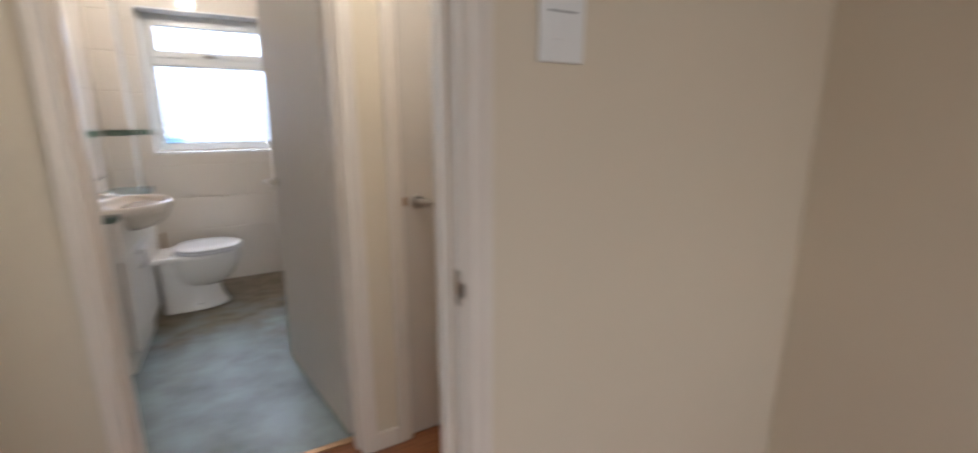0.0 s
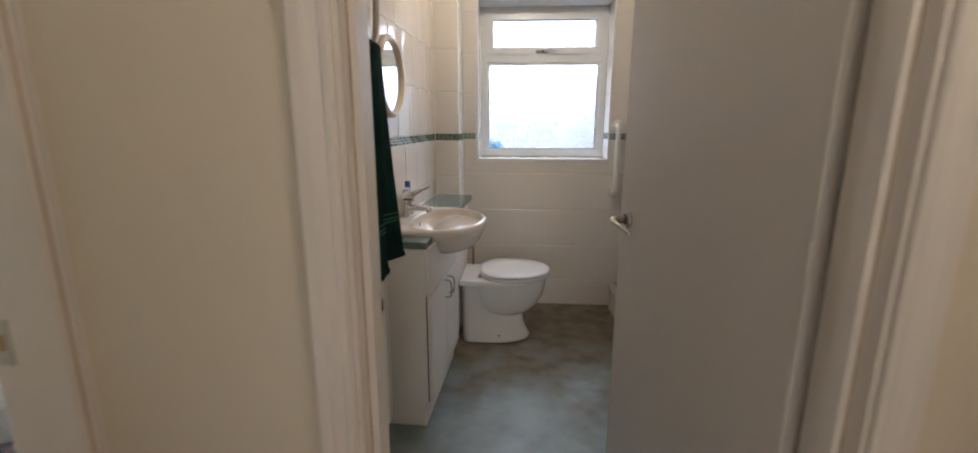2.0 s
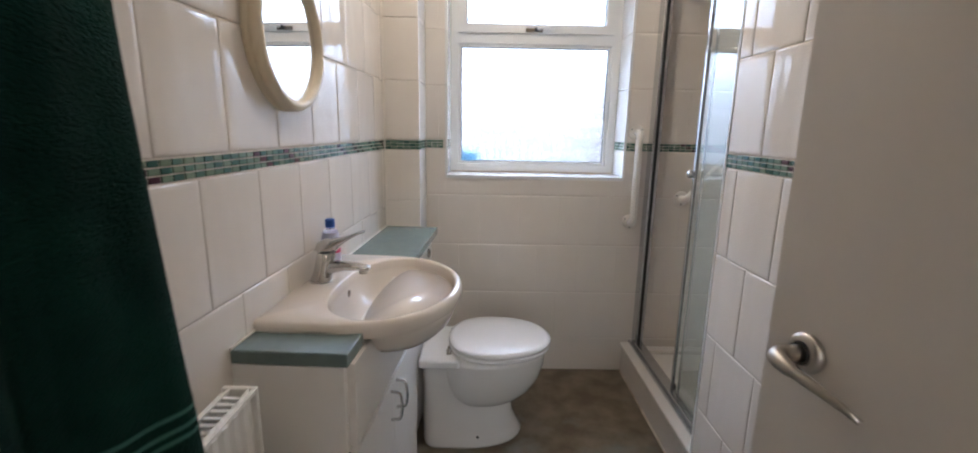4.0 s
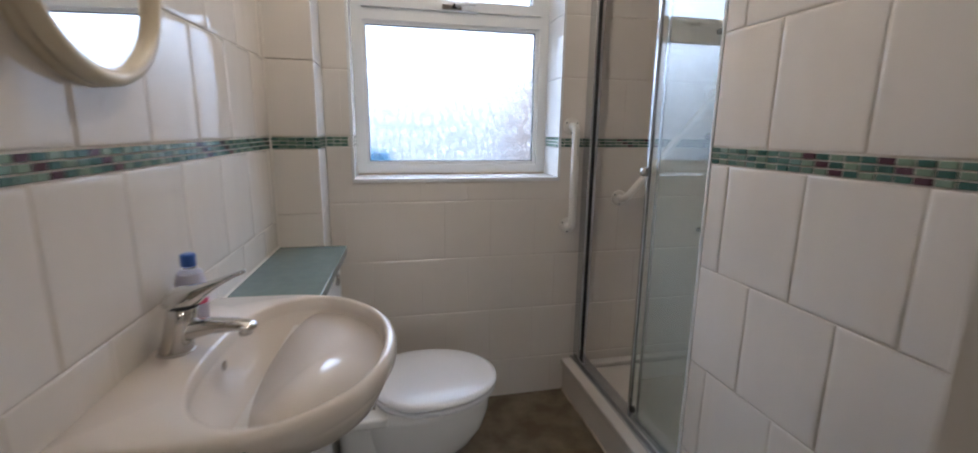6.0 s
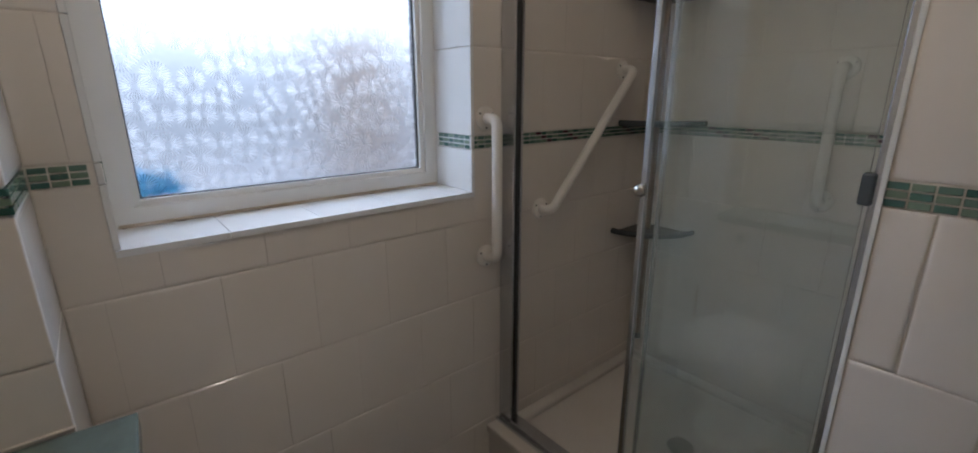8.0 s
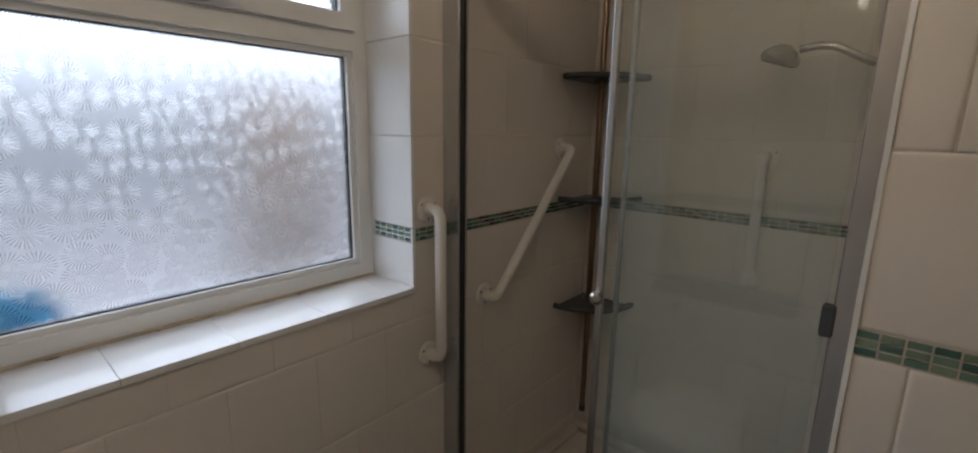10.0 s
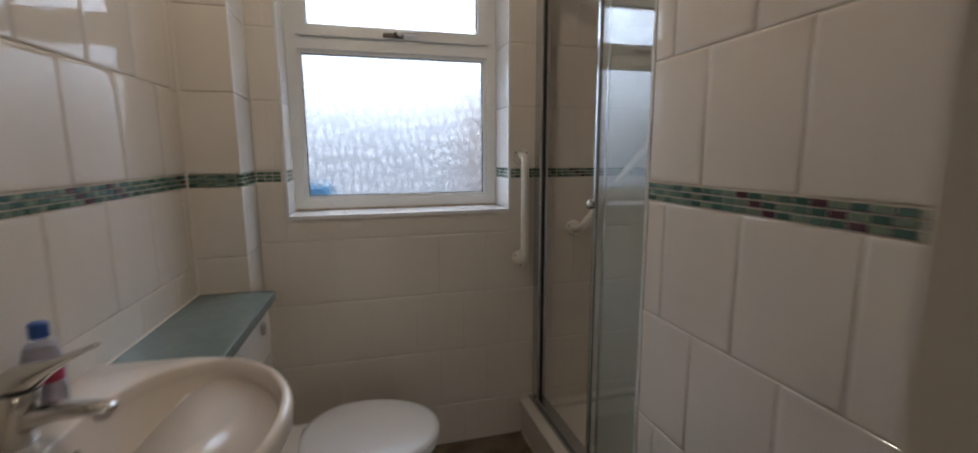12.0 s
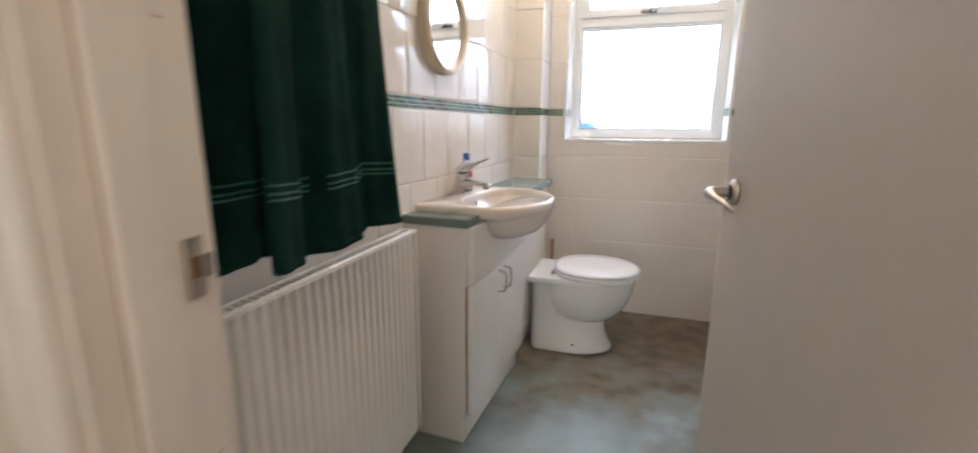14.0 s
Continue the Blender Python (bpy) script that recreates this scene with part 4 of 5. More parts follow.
rail = base("towel_rail", (-0.055, 0.60, 1.44), "brushed steel towel rail with upswept curved arms above the radiator", "towel rail")
foot = WX + 0.055 - 0.045
ends = arc([(foot, -0.07, 0.50), (-0.008, -0.07, 0.50), (-0.005, -0.065, 0.14), (-0.003, -0.04, 0.04), (0.0, 0.0, 0.0), (0.0, 0.43, 0.0), (-0.003, 0.485, 0.05), (-0.005, 0.505, 0.14), (-0.008, 0.51, 0.50), (foot + 0.03, 0.51, 0.50)], 0.025)
part("bar", tube(ends, 0.0085, 16), M_NICKEL, rail, smooth=True)
for u in (-0.07, 0.51):
    part("rose", lathe([(0.024, 0), (0.022, 0.008)], (foot + (0.03 if u > 0 else 0), u, 0.50), "x", 20), M_NICKEL, rail)


def towel(name, at, width, drop, folds, depth, seed, label):
    """A bath towel hung over the bar: the back fall hangs askew, the front one has a deep fold, a step in its hem and woven bands."""
    t = base(name, at, label, "towel")
    rnd = random.Random(seed)
    ph = [rnd.uniform(0, 6.28) for _ in range(4)]

    def surf(u, v, front):
        # u along the bar 0..1, v down 0..1
        spread = 0.86 + 0.14 * v ** 0.7
        y = (u - 0.5) * width * spread * (1 if front else 0.95) - (0 if front else 0.10 * v ** 0.35 + 0.06) + 0.006 * math.sin(3.2 * v + ph[0])
        amp = depth * (0.30 + 0.70 * v)
        w = math.sin(u * folds * 2 * math.pi + ph[1] + 0.5 * math.sin(3 * v + ph[2])) + 0.35 * math.sin(u * folds * 4.3 * math.pi + ph[3])
        step = min(max((u - 0.70) / 0.04, 0), 1)
        step = step * step * (3 - 2 * step)
        x = (0.013 if front else -0.016) + amp * w * (1 if front else 0.6) + ((0.018 * v + 0.026 * v ** 3 * max(u - 0.35, 0)) if front else -0.030 * v ** 0.6) - 0.012 * step * v * (1 if front else 0)
        hem = (0.006 * (1 - u) - 0.010 * step) if front else 0.02 * u
        return Vector((x, y, -(drop + hem) * v + 0.004 * math.sin(u * 9 + ph[2]) * v))
    nu, nv = 130, 90
    for front in (True, False):
        bm = bmesh.new()
        vs = [[bm.verts.new(surf(i / nu, j / nv, front) + Vector((0, 0, 0.010 if j == 0 else 0)) * 1) for i in range(nu + 1)] for j in range(nv + 1)]
        for j in range(nv):
            for i in range(nu):
                bm.faces.new((vs[j][i], vs[j][i + 1], vs[j + 1][i + 1], vs[j + 1][i]))
        ob = part("front_fall" if front else "back_fall", bm, M_TOWEL, t, smooth=True)
        so = ob.modifiers.new("thick", "SOLIDIFY")
        so.thickness, so.offset = 0.008, 0
        for v0 in (0.768, 0.790, 0.806):
            bm = bmesh.new()
            rws = [[bm.verts.new(surf(i / nu, v, front) + Vector((0.0054, 0, 0))) for i in range(nu + 1)] for v in (v0, v0 + 0.007)]
            for i in range(nu):
                bm.faces.new((rws[0][i], rws[0][i + 1], rws[1][i + 1], rws[1][i]))
            part("woven_band", bm, M_TOWELBAND, t, "paler green woven stripe", True)
        bm = bmesh.new()
        rws = [[bm.verts.new(surf(i / nu, v, front) + Vector((o, 0, 0))) for i in range(nu + 1)] for v, o in ((0.978, 0.0045), (0.984, 0.0068), (1.0, 0.0068), (1.006, 0.0))]
        for p, q in zip(rws, rws[1:]):
            for i in range(nu):
                bm.faces.new((p[i], p[i + 1], q[i + 1], q[i]))
        part("hem", bm, M_TOWEL, t, smooth=True)
    part("fold", tube([(0.0, -width * 0.52, 0.006), (0.0, 0, 0.008), (0.0, width * 0.42, 0.006)], 0.018, 16), M_TOWEL, t, smooth=True)
    return t


towel("bath_towel", (-0.055, 0.895, 1.443), 0.372, 0.537, 2.5, 0.020, 4, "dark green terry bath towel hanging in folds over the rail")

# ---- grab rails ----
def grab_rail(name, ends, out, label, r=0.016):
    """A bent tube between two round feet; ends on the wall, out: vector from the wall."""
    a, b, o = Vector(ends[0]), Vector(ends[1]), Vector(out)
    g = base(name, tuple(a), label, "grab rail")
    part("tube", tube([p - a for p in arc([a, a + o, b + o, b], 0.032, 8)], r, 18), M_RAIL, g, smooth=True)
    for e in (a, b):
        q = o.normalized()
        rot = q.to_track_quat("Z", "Y").to_matrix().to_4x4()
        f = part("foot", lathe([(0.036, 0), (0.036, 0.004), (0.031, 0.008), (0.018, 0.010)], sides=28), M_RAIL, g, smooth=True)
        f.matrix_basis = Matrix.Translation(e - a) @ rot
        for k in range(3):
            an = k * 2.1 + 0.5
            part("screw", lathe([(0.0035, 0.006), (0.003, 0.0095)], (math.cos(an) * 0.028, math.sin(an) * 0.028, 0), "z", 10), M_BLACK, f, "dark screw head")
    return g


grab_rail("grab_rail", ((0.952, NY, 1.252), (0.952, NY, 0.815)), (0, -0.058, 0), "white plastic grab rail upright between the window and the shower")
grab_rail("grab_rail", ((1.20, NY, 0.935), (1.63, NY, 1.41)), (0, -0.058, 0), "white plastic grab rail set aslant in the shower")
grab_rail("grab_rail", ((EX, 2.345, 1.40), (EX, 2.345, 0.975)), (-0.058, 0, 0), "white plastic grab rail upright on the shower side wall")

# ---- shower ----
SX = 1.03
tray = base("shower_tray", (SX - 0.065, PY, 0), "white shower tray raised on a tiled kerb", "shower tray")
part("kerb", rounded((0.0, 0.03, -0.0, 0.969, 0, 0.135), 0.002, 1), M_TRAY, tray)
part("rim", rounded((-0.012, 0.09, 0.0, 0.969, 0.135, 0.165), 0.006, 3), M_TRAY, tray)
part("rim", rounded((0.855, 0.904, 0.0, 0.969, 0.118, 0.142), 0.006, 3), M_TRAY, tray)
part("rim", rounded((0.09, 0.855, 0.0, 0.05, 0.118, 0.142), 0.006, 3), M_TRAY, tray)
part("rim", rounded((0.09, 0.855, 0.92, 0.969, 0.118, 0.142), 0.006, 3), M_TRAY, tray)
part("basin_floor", boxes((0.09, 0.855, 0.05, 0.92, 0.06, 0.12)), M_TRAY, tray)
part("waste", lathe([(0.045, 0.12), (0.045, 0.124), (0.03, 0.126)], (0.48, 0.48, 0), "z", 28), M_CHROME, tray)

structure("sealant", tube([(SX - 0.068, PY + 0.001, 0.004), (SX - 0.068, NY - 0.001, 0.004)], 0.004, 8), M_SEAL, "discoloured sealant along the sill and tray")
structure("corner_sealant", tube([(west_x(BY) + 0.001, BY - 0.001, 0.81), (west_x(BY) + 0.001, BY - 0.001, CZ)], 0.0045, 8), M_GROUT_PALE, "pale sealant up the tiled corner")
structure("sealant", tube([(west_x(1.57) + 0.003, 1.57, 0.816), (west_x(BY) + 0.003, BY - 0.002, 0.822), (BX, BY - 0.002, 0.822)], 0.0032, 8), M_GROUT_PALE, "pale sealant along the worktop")
scr = base("shower_screen", (SX, PY, 0.165), "sliding glass shower screen in polished aluminium, half open", "shower screen")
H2 = 1.78
part("wall_profile", rounded((-0.016, 0.022, 0.905, 0.968, 0.0, H2), 0.002, 1), M_ALU, scr, "aluminium wall profile")
part("seal", boxes((-0.004, 0.006, 0.8985, 0.905, 0.028, H2 - 0.04)), M_BLACK, scr, "black rubber seal")
part("wall_profile", rounded((-0.016, 0.022, 0.001, 0.035, 0.0, H2), 0.002, 1), M_ALU, scr)
part("bottom_rail", rounded((-0.020, 0.024, 0.035, 0.905, 0.0, 0.028), 0.003), M_ALU, scr)
part("bottom_lip", rounded((-0.034, -0.020, 0.001, 0.968, 0.0, 0.012), 0.002, 1), M_ALU, scr)
part("top_rail", rounded((-0.020, 0.024, 0.035, 0.905, H2 - 0.045, H2), 0.003), M_ALU, scr)
fx = part("fixed_panel", boxes((0.017, 0.023, 0.035, 0.43, 0.028, H2 - 0.045)), M_SCREEN, scr)
fx.visible_shadow = False
part("edge_strip", rounded((0.015, 0.026, 0.424, 0.436, 0.028, H2 - 0.045), 0.002, 1), M_ALU, fx)
dr = part("sliding_panel", boxes((0.002, 0.008, 0.045, 0.460, 0.030, H2 - 0.045)), M_SCREEN, scr)
dr.visible_shadow = False
part("edge_strip", rounded((-0.004, 0.013, 0.456, 0.472, 0.028, H2 - 0.045), 0.003), M_ALU, dr)
part("clamp", rounded((-0.024, -0.002, 0.030, 0.050, 0.975, 1.03), 0.004), M_SHELF, scr, "grey plastic clamp")
kn = part("knob", lathe([(0.008, -0.010), (0.008, -0.018), (0.0155, -0.022), (0.0165, -0.034), (0.012, -0.040), (0.004, -0.042)], (0.014, 0.464, 0.935), "x", 24), M_CHROME, dr, "chrome door knob", True)
for z in (0.06, H2 - 0.10):
    part("roller", lathe([(0.013, -0.012), (0.013, -0.002)], (0, 0.43, z), "x", 18), M_BLACK, dr, "dark roller")

caddy = base("corner_shelf_pole", (1.80, 2.93, 0.20), "grey plastic corner shelves on a brown pole in the shower corner", "shower caddy")
part("pole", tube([(0, 0, 0.06), (0, 0, 1.90)], 0.012, 18, caps=False), M_BRONZE, caddy, "brown metal pole", True)
part("foot", lathe([(0.013, 0.045), (0.014, 0.07)], sides=18), M_SHELF, caddy)
for z in (0.56, 1.00, 1.46):
    n = 20
    pts = []
    for k in range(n + 1):
        a = math.pi + math.pi / 2 * k / n
        pts.append((0.065 + math.cos(a) * 0.23, 0.065 + math.sin(a) * 0.23))
    ring0 = [(0.065, 0.065, z)] + [(px, py, z) for px, py in pts]
    ring1 = [(0.065, 0.065, z + 0.008)] + [(px, py, z + 0.008) for px, py in pts]
    sh = part("shelf", loft([ring0, ring1]), M_SHELF, caddy)
    part("rim", tube([(px, py, z + 0.012) for px, py in pts], 0.012, 10), M_SHELF, sh, smooth=True)

sh = base("hand_shower", (1.70, PY, 1.80), "chrome shower head on a wall arm", "shower head")
part("bracket", lathe([(0.028, 0), (0.026, 0.012), (0.014, 0.03)], (0, 0, -0.15), "y", 24), M_CHROME, sh, smooth=True)
part("arm", tube(arc([(0, 0.0, -0.15), (0, 0.06, -0.15), (0, 0.17, -0.085), (0, 0.24, -0.095)], 0.04), [0.011] * 16, 16), M_CHROME, sh, smooth=True)
hd = part("head", lathe([(0.012, 0.03), (0.030, 0.018), (0.042, 0.004), (0.043, -0.006), (0.038, -0.012)], sides=32), M_CHROME, sh, smooth=True)
hd.matrix_basis = pose(0, 0.285, -0.115, 18) @ Matrix.Scale(1.25, 4)
part("face", lathe([(0.036, -0.011), (0.034, -0.014)], sides=32), M_SHELF, hd)
# ---- bedroom ----
bed = base("bed", (-1.21, 0.95, 0), "double divan bed in striped fabric, mattress wrapped in clear plastic", "bed")
stripe = material("striped_fabric", (0.10, 0.10, 0.18), 0.9)
t = stripe.node_tree
wv = t.nodes.new("ShaderNodeTexWave")
wv.inputs["Scale"].default_value, wv.inputs["Distortion"].default_value = 3.2, 0.5
wv.bands_direction = "DIAGONAL"
rp = t.nodes.new("ShaderNodeValToRGB")
rp.color_ramp.interpolation = "CONSTANT"
cols = [(0.025, 0.035, 0.13), (0.24, 0.02, 0.045), (0.06, 0.06, 0.16), (0.22, 0.025, 0.05), (0.02, 0.03, 0.11), (0.30, 0.22, 0.26)]
while len(rp.color_ramp.elements) < len(cols):
    rp.color_ramp.elements.new(0.5)
for i, c in enumerate(cols):
    rp.color_ramp.elements[i].position = i / len(cols)
    rp.color_ramp.elements[i].color = (*c, 1)
tc = t.nodes.new("ShaderNodeTexCoord")
t.links.new(tc.outputs["Object"], wv.inputs[0])
t.links.new(wv.outputs[0], rp.inputs[0])
t.links.new(rp.outputs[0], t.nodes["Principled BSDF"].inputs["Base Color"])
part("divan_base", rounded((-1.79, -0.01, 0.01, 1.34, 0.06, 0.30), 0.02, 2), stripe, bed)
part("mattress", rounded((-1.80, 0.0, 0.0, 1.35, 0.30, 0.50), 0.045, 4), M_MATTRESS, bed, "white mattress")
M_WRAP = material("clear_wrap", (0.85, 0.87, 0.9), 0.12, bump=0.5, bump_scale=22, stretch=(1, 1, 0.5))
pw = M_WRAP.node_tree.nodes["Principled BSDF"]
pw.inputs["Alpha"].default_value = 0.20
wr = bmesh.new()
nn = 60
rows = []
for j in range(nn + 1):
    u = j / nn
    # goes round two sides of the bed: the foot end, then the flank
    if u < 0.45:
        x, y, ox, oy = -1.80 + 1.80 * u / 0.45, 0.0, 0, -1
    else:
        x, y, ox, oy = 0.0, 1.35 * (u - 0.45) / 0.55, 1, 0
    row = []
    for i in range(17):
        v = i / 16
        o = 0.010 + 0.07 * v * (0.5 + 0.7 * noise.noise(Vector((u * 22, v * 5, 1.3)))) + 0.022 * noise.noise(Vector((u * 45, v * 10, 7)))
        row.append(wr.verts.new((x + ox * o, y + oy * o, 0.44 - 0.40 * v + 0.02 * noise.noise(Vector((u * 15, 0, 3))) * v)))
    rows.append(row)
for a, b in zip(rows, rows[1:]):
    for i in range(16):
        wr.faces.new((a[i], b[i], b[i + 1], a[i + 1]))
wrap = part("plastic_wrap", wr, M_WRAP, bed, "loose clear plastic wrap", True)
M_FOIL = material("glossy_crease", (0.84, 0.85, 0.86), 0.22)
M_CREASE = material("crumpled_wrap", (0.88, 0.89, 0.92), 0.2)
M_CREASE.node_tree.nodes["Principled BSDF"].inputs["Alpha"].default_value = 0.55
rnd = random.Random(12)
for i in range(46):
    side = i % 5 == 0
    a0, z0 = rnd.uniform(0.05, 0.98), rnd.uniform(0.08, 0.42)
    slant, fall = rnd.uniform(-0.14, 0.14), rnd.uniform(0.05, 0.22)
    pts = []
    for k in range(6):
        q = k / 5
        along, zz = a0 * 1.37 + slant * q + 0.022 * math.sin(q * 6 + i), max(z0 - fall * q, 0.05)
        o = 0.018 + 0.075 * (0.44 - zz) / 0.4
        pts.append((o, along, zz) if side else (-1.37 + along, -o, zz))
    part("crease", tube(pts, [0.0006, 0.0016, 0.0022, 0.0022, 0.0015, 0.0007], 6), M_CREASE, wrap, smooth=True)
for i in range(38):
    cx, cy, a = rnd.uniform(-1.2, -0.08), rnd.uniform(0.05, 0.9), rnd.uniform(0.2, 1.6)
    ln = rnd.uniform(0.04, 0.16)
    pts = [(cx + math.cos(a) * ln * (k / 4 - 0.5) * 2, cy + math.sin(a) * ln * (k / 4 - 0.5) * 2 + 0.01 * math.sin(k * 2.0 + i), 0.4975) for k in range(5)]
    pts = [(min(max(x, -1.33), -0.04), max(y, 0.04), z) for x, y, z in pts]
    part("crease", tube(pts, [0.001, 0.005, 0.006, 0.005, 0.001], 6), M_FOIL, wrap, smooth=True)
for sx in (-1.70, -0.09):
    for sy in (0.1, 1.25):
        part("castor", lathe([(0.025, 0), (0.025, 0.06)], (sx, sy, 0), "z", 14), M_BLACK, bed)
br = base("bedroom_radiator", (-2.45, 2.92, 0.12), "white radiator under the bedroom window", "radiator")
part("panel", rounded((0, 0.9, 0.0, 0.03, 0, 0.60), 0.006), M_RAD, br)
for i in range(22):
    part("rib", rounded((0.03 + i * 0.0385, 0.05 + i * 0.0385, -0.008, 0.001, 0.04, 0.56), 0.003, 1), M_RAD, br)
part("bracket", boxes((0.2, 0.23, 0.03, 0.073, 0.1, 0.5), (0.7, 0.73, 0.03, 0.073, 0.1, 0.5)), M_RAD, br)
bl = base("ceiling_light", (-2.0, 1.3, CZ), "round glowing ceiling light in the bedroom", "ceiling light")
part("shade", lathe([(0.15, -0.001), (0.155, -0.03), (0.12, -0.06), (0.05, -0.07)], sides=32), M_PVC, bl, smooth=True)

# ---- wall tiles and mosaic ----
TW, TH, J = 0.2005, 0.2505, 0.0022
ZB0, ZB1 = 1.161, 1.202
TILES = {}


def tile_mesh(w, h, depth=0.008, bev=0.0016, mat=None, key="", flush=False):
    k = (round(w, 3), round(h, 3), key, flush, mat and mat.name)
    if k not in TILES:
        vs, fs = [], []
        rings = ((depth, 0.0), (0.0022, 0.0), (0.0009, 0.0012), (0.0002, 0.005), (0.0, 0.012)) if not key else ((depth, 0.0), (bev, 0.0), (0.0, bev))
        if min(w, h) < 0.03 and not key:
            rings = rings[:3] + ((0.0, 0.003),)
        for y, i in rings:
            e = i * (0.04 if flush else 1)
            vs += [(-w / 2 + e, y, -h / 2 + i), (w / 2 - e, y, -h / 2 + i), (w / 2 - e, y, h / 2 - i), (-w / 2 + e, y, h / 2 - i)]
        for r in range(len(rings) - 1):
            for q in range(4):
                fs.append((r * 4 + q, r * 4 + (q + 1) % 4, r * 4 + 4 + (q + 1) % 4, r * 4 + 4 + q))
        top = 4 * (len(rings) - 1)
        fs.append((top, top + 1, top + 2, top + 3))
        me = bpy.data.meshes.new("tile" if not key else "mosaic")
        me.from_pydata(vs, [], fs)
        me.materials.append(mat or M_TILE)
        if not key:
            for p in (me.polygons[8:] if not flush else ()):
                p.use_smooth = True
        TILES[k] = me
    return TILES[k]


def cut(rect, holes):
    """The rectangles that are left of rect when the holes are taken out."""
    todo = [rect]
    for h0, h1, k0, k1 in holes:
        nxt = []
        for a, b, c, d in todo:
            if a >= h1 or b <= h0 or c >= k1 or d <= k0:
                nxt.append((a, b, c, d))
                continue
            if a < h0:
                nxt.append((a, h0, c, d))
            if b > h1:
                nxt.append((h1, b, c, d))
            a2, b2 = max(a, h0), min(b, h1)
            if c < k0:
                nxt.append((a2, b2, c, k0))
            if d > k1:
                nxt.append((a2, b2, k1, d))
        todo = nxt
    return [r for r in todo if r[1] - r[0] > 0.008 and r[3] - r[2] > 0.008]


def tile_wall(parent, turn, u0, u1, phase, holes=(), gap=J, tilt=0.05, first=TH, flush=False, stack=False, mat=None, width=TW):
    """Clads a wall: u runs along it, turn places the local frame (face at y = 0, looking to -y)."""
    rows = [(ZB0 - first, ZB0, 0)]
    z, i = ZB0 - first, 1
    while z > 0:
        rows.append((max(z - TH, 0), z, i % 2))
        z -= TH
        i += 1
    z, i = ZB1, 1
    while z < CZ - 0.01:
        rows.append((z, min(z + TH, CZ), i % 2))
        z += TH
        i += 1
    rnd = random.Random(int(u1 * 100))
    for za, zb, half in rows:
        u = phase + (0 if stack else half * width / 2)
        while u > u0:
            u -= width
        while u < u1:
            for a, b, c, d in cut((max(u, u0), min(u + width, u1), za, zb), holes):
                w, h = b - a - gap, d - c - J
                if w < 0.005 or h < 0.005:
                    continue
                ob = new("tile", tile_mesh(w, h, mat=mat, flush=flush))
                ob.parent = parent
                ob.matrix_basis = turn @ pose((a + b) / 2, (0 if flush else rnd.uniform(-0.0004, 0.0004)), (c + d) / 2, rnd.uniform(-tilt, tilt), 0, rnd.uniform(-tilt, tilt))
            u += width
    pw, ph = 0.0274, (ZB1 - ZB0 - 0.002) / 3
    pattern = [0, 1, 2, 1, 3, 0, 1, 0, 2, 3, 1, 4, 0, 1, 2, 0, 4, 1]
    n = 0
    u = u0
    while u < u1 - 0.006:
        w = min(pw, u1 - u)
        if not any(h[0] < u + w / 2 < h[1] and h[2] < ZB0 < h[3] for h in holes):
            for r in range(3):
                c = pattern[(n + r) % len(pattern)]
                ob = new("mosaic_piece", tile_mesh(w - 0.0028, ph - 0.0028, 0.006, 0.0008, MOSAICS[c], "m%d" % c))
                ob.parent = parent
                ob.matrix_basis = turn @ pose(u + w / 2, rnd.uniform(-0.0003, 0.0003), ZB0 + 0.001 + ph * (r + 0.5))
        u += pw
        n += 1


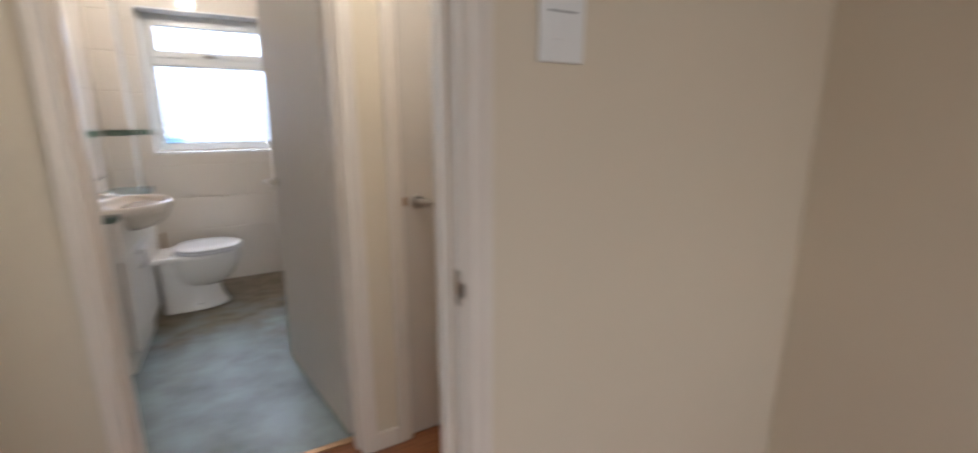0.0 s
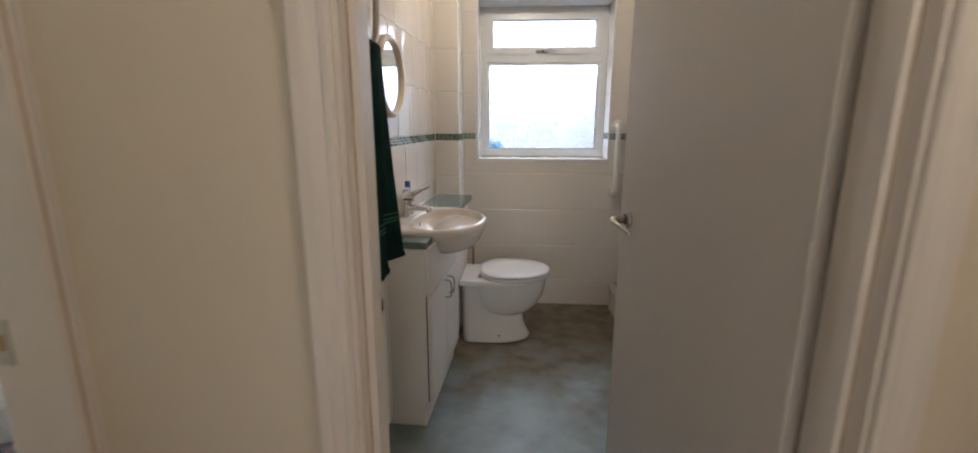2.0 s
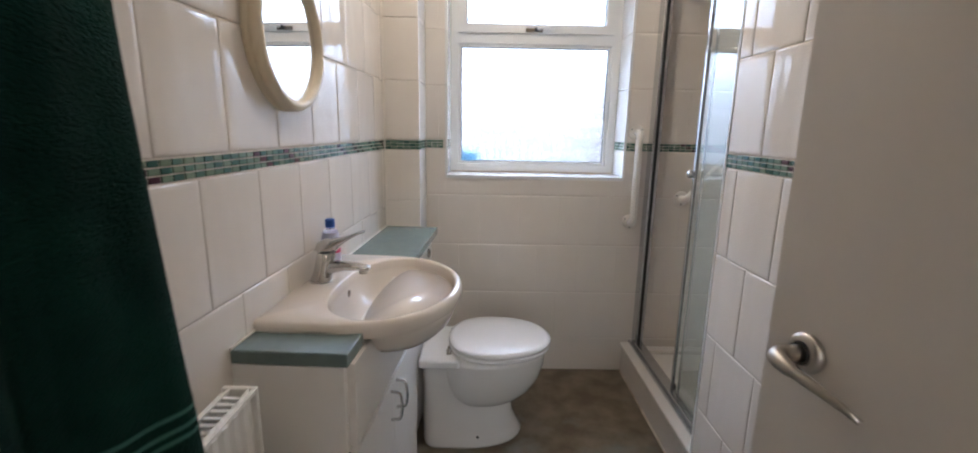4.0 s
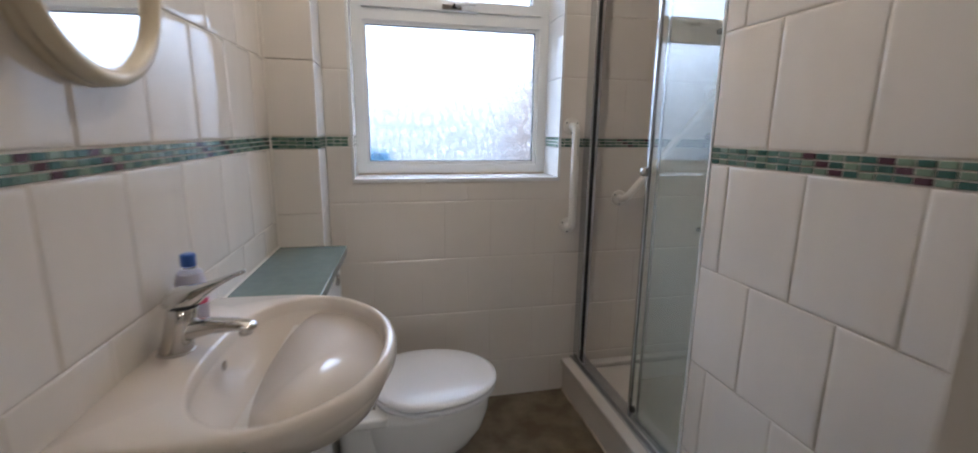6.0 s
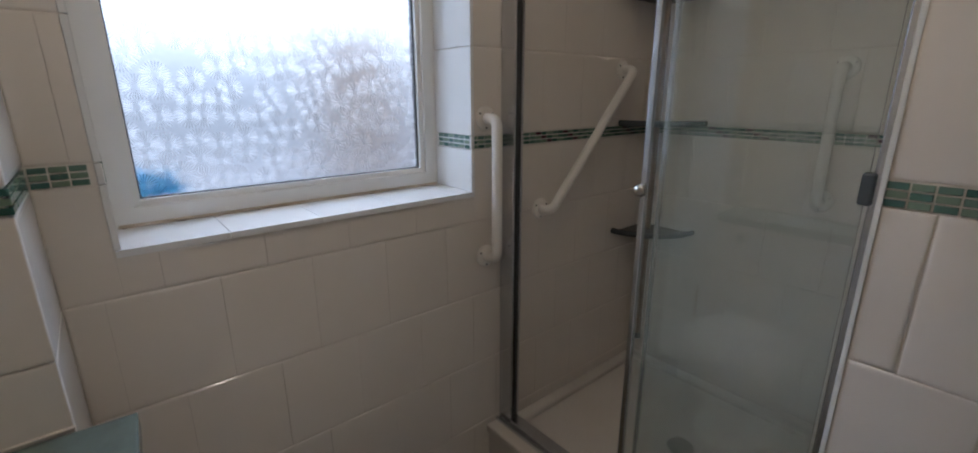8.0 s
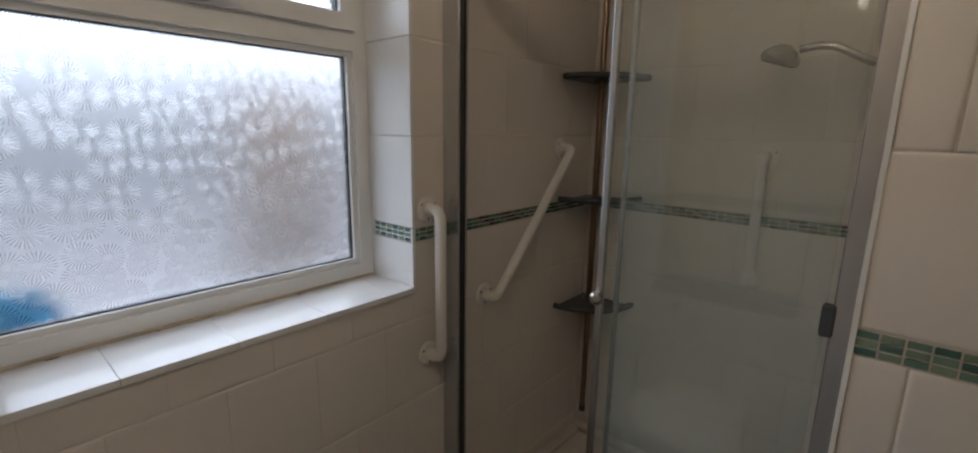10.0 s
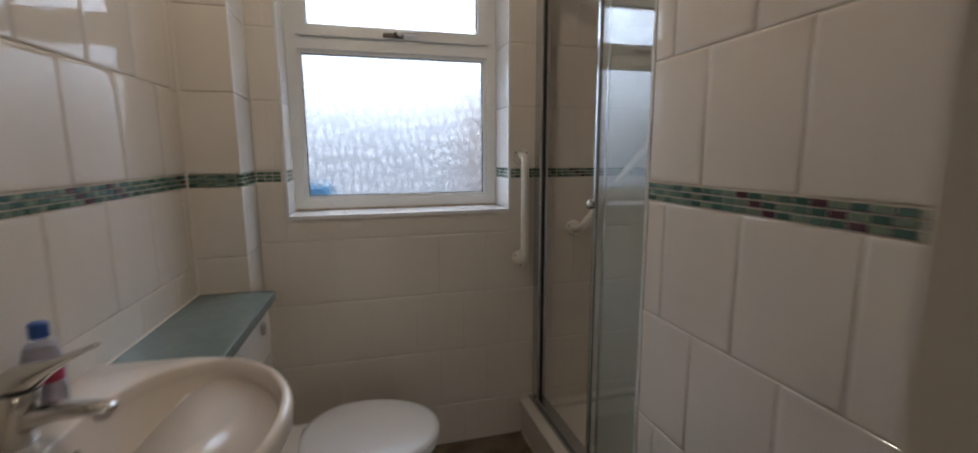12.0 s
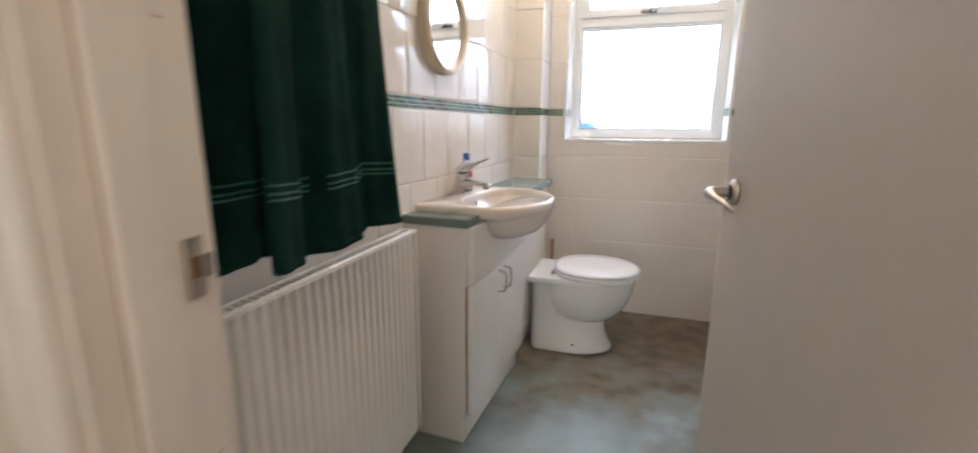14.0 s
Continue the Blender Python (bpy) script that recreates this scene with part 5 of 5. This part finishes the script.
MOSAICS = [material("mosaic_dark_green", (0.045, 0.115, 0.095), 0.1), material("mosaic_sage", (0.20, 0.27, 0.20), 0.12), material("mosaic_mid_green", (0.09, 0.17, 0.14), 0.1),
           material("mosaic_grey_green", (0.14, 0.22, 0.18), 0.12), material("mosaic_plum", (0.075, 0.03, 0.045), 0.1)]
north = Matrix.Translation((0, NY, 0))
west = pose(*WP, 0, 0, 0, 90 - LEAN) @ Matrix.Translation((-WP[1], 0, 0))
east = Matrix.Translation((PX, 0, 0)) @ pose(0, 0, 0, 0, 0, -90)
shower_east = Matrix.Translation((EX, 0, 0)) @ pose(0, 0, 0, 0, 0, -90)
shower_south = Matrix.Translation((0, PY - 0.0, 0)) @ pose(0, 0, 0, 0, 0, 180)
tile_wall(wall_north, north, BX + 0.001, EX - 0.001, 0.70, holes=[(WIN[0] - 0.006, WIN[1] + 0.006, WIN[2] - 0.012, WIN[3] + 0.006)], gap=0.0002, tilt=0.0, first=0.225, flush=True, mat=M_TILE_PLAIN)
tile_wall(wall_west, west, 0.49, BY + 0.007, 1.537)
tile_wall(wall_boxing, Matrix.Translation((0, BY, 0)), west_x(BY) + 0.0006, BX - 0.001, -0.3, first=0.225, stack=True, width=0.25, flush=True, mat=M_TILE_PLAIN)
tile_wall(wall_boxing, Matrix.Translation((BX, 0, 0)) @ pose(0, 0, 0, 0, 0, 90), BY + 0.001, NY - 0.001, 2.77, first=0.225, stack=True, width=0.25, mat=M_WHITE_TILE)
tile_wall(wall_partition, east, -PY, -SY - 0.02, -1.967)
tile_wall(wall_shower_east, shower_east, -NY + 0.001, -PY - 0.001, -2.6)
tile_wall(wall_shower_south, shower_south, -EX + 0.001, -PX - 0.0, -1.7)
part("corner_trim", boxes((PX - 0.002, PX + 0.008, PY - 0.001, PY + 0.006, 0.0, CZ)), M_PVC, wall_partition, "white plastic tile trim")
for sx in (WIN[0] + 0.006, WIN[1] - 0.006):
    for i in range(6):
        for r in range(3):
            c = (i + r) % 4
            ob = new("mosaic_piece", tile_mesh(0.0246, 0.0108, 0.006, 0.0008, MOSAICS[c], "m%d" % c))
            ob.parent = reveal
            s = 1 if sx < 0.5 else -1
            ob.matrix_basis = Matrix.Translation((sx + s * 0.001, NY + 0.016 + i * 0.0274, ZB0 + 0.008 + r * 0.014)) @ pose(0, 0, 0, 0, 0, 90 if s > 0 else -90)
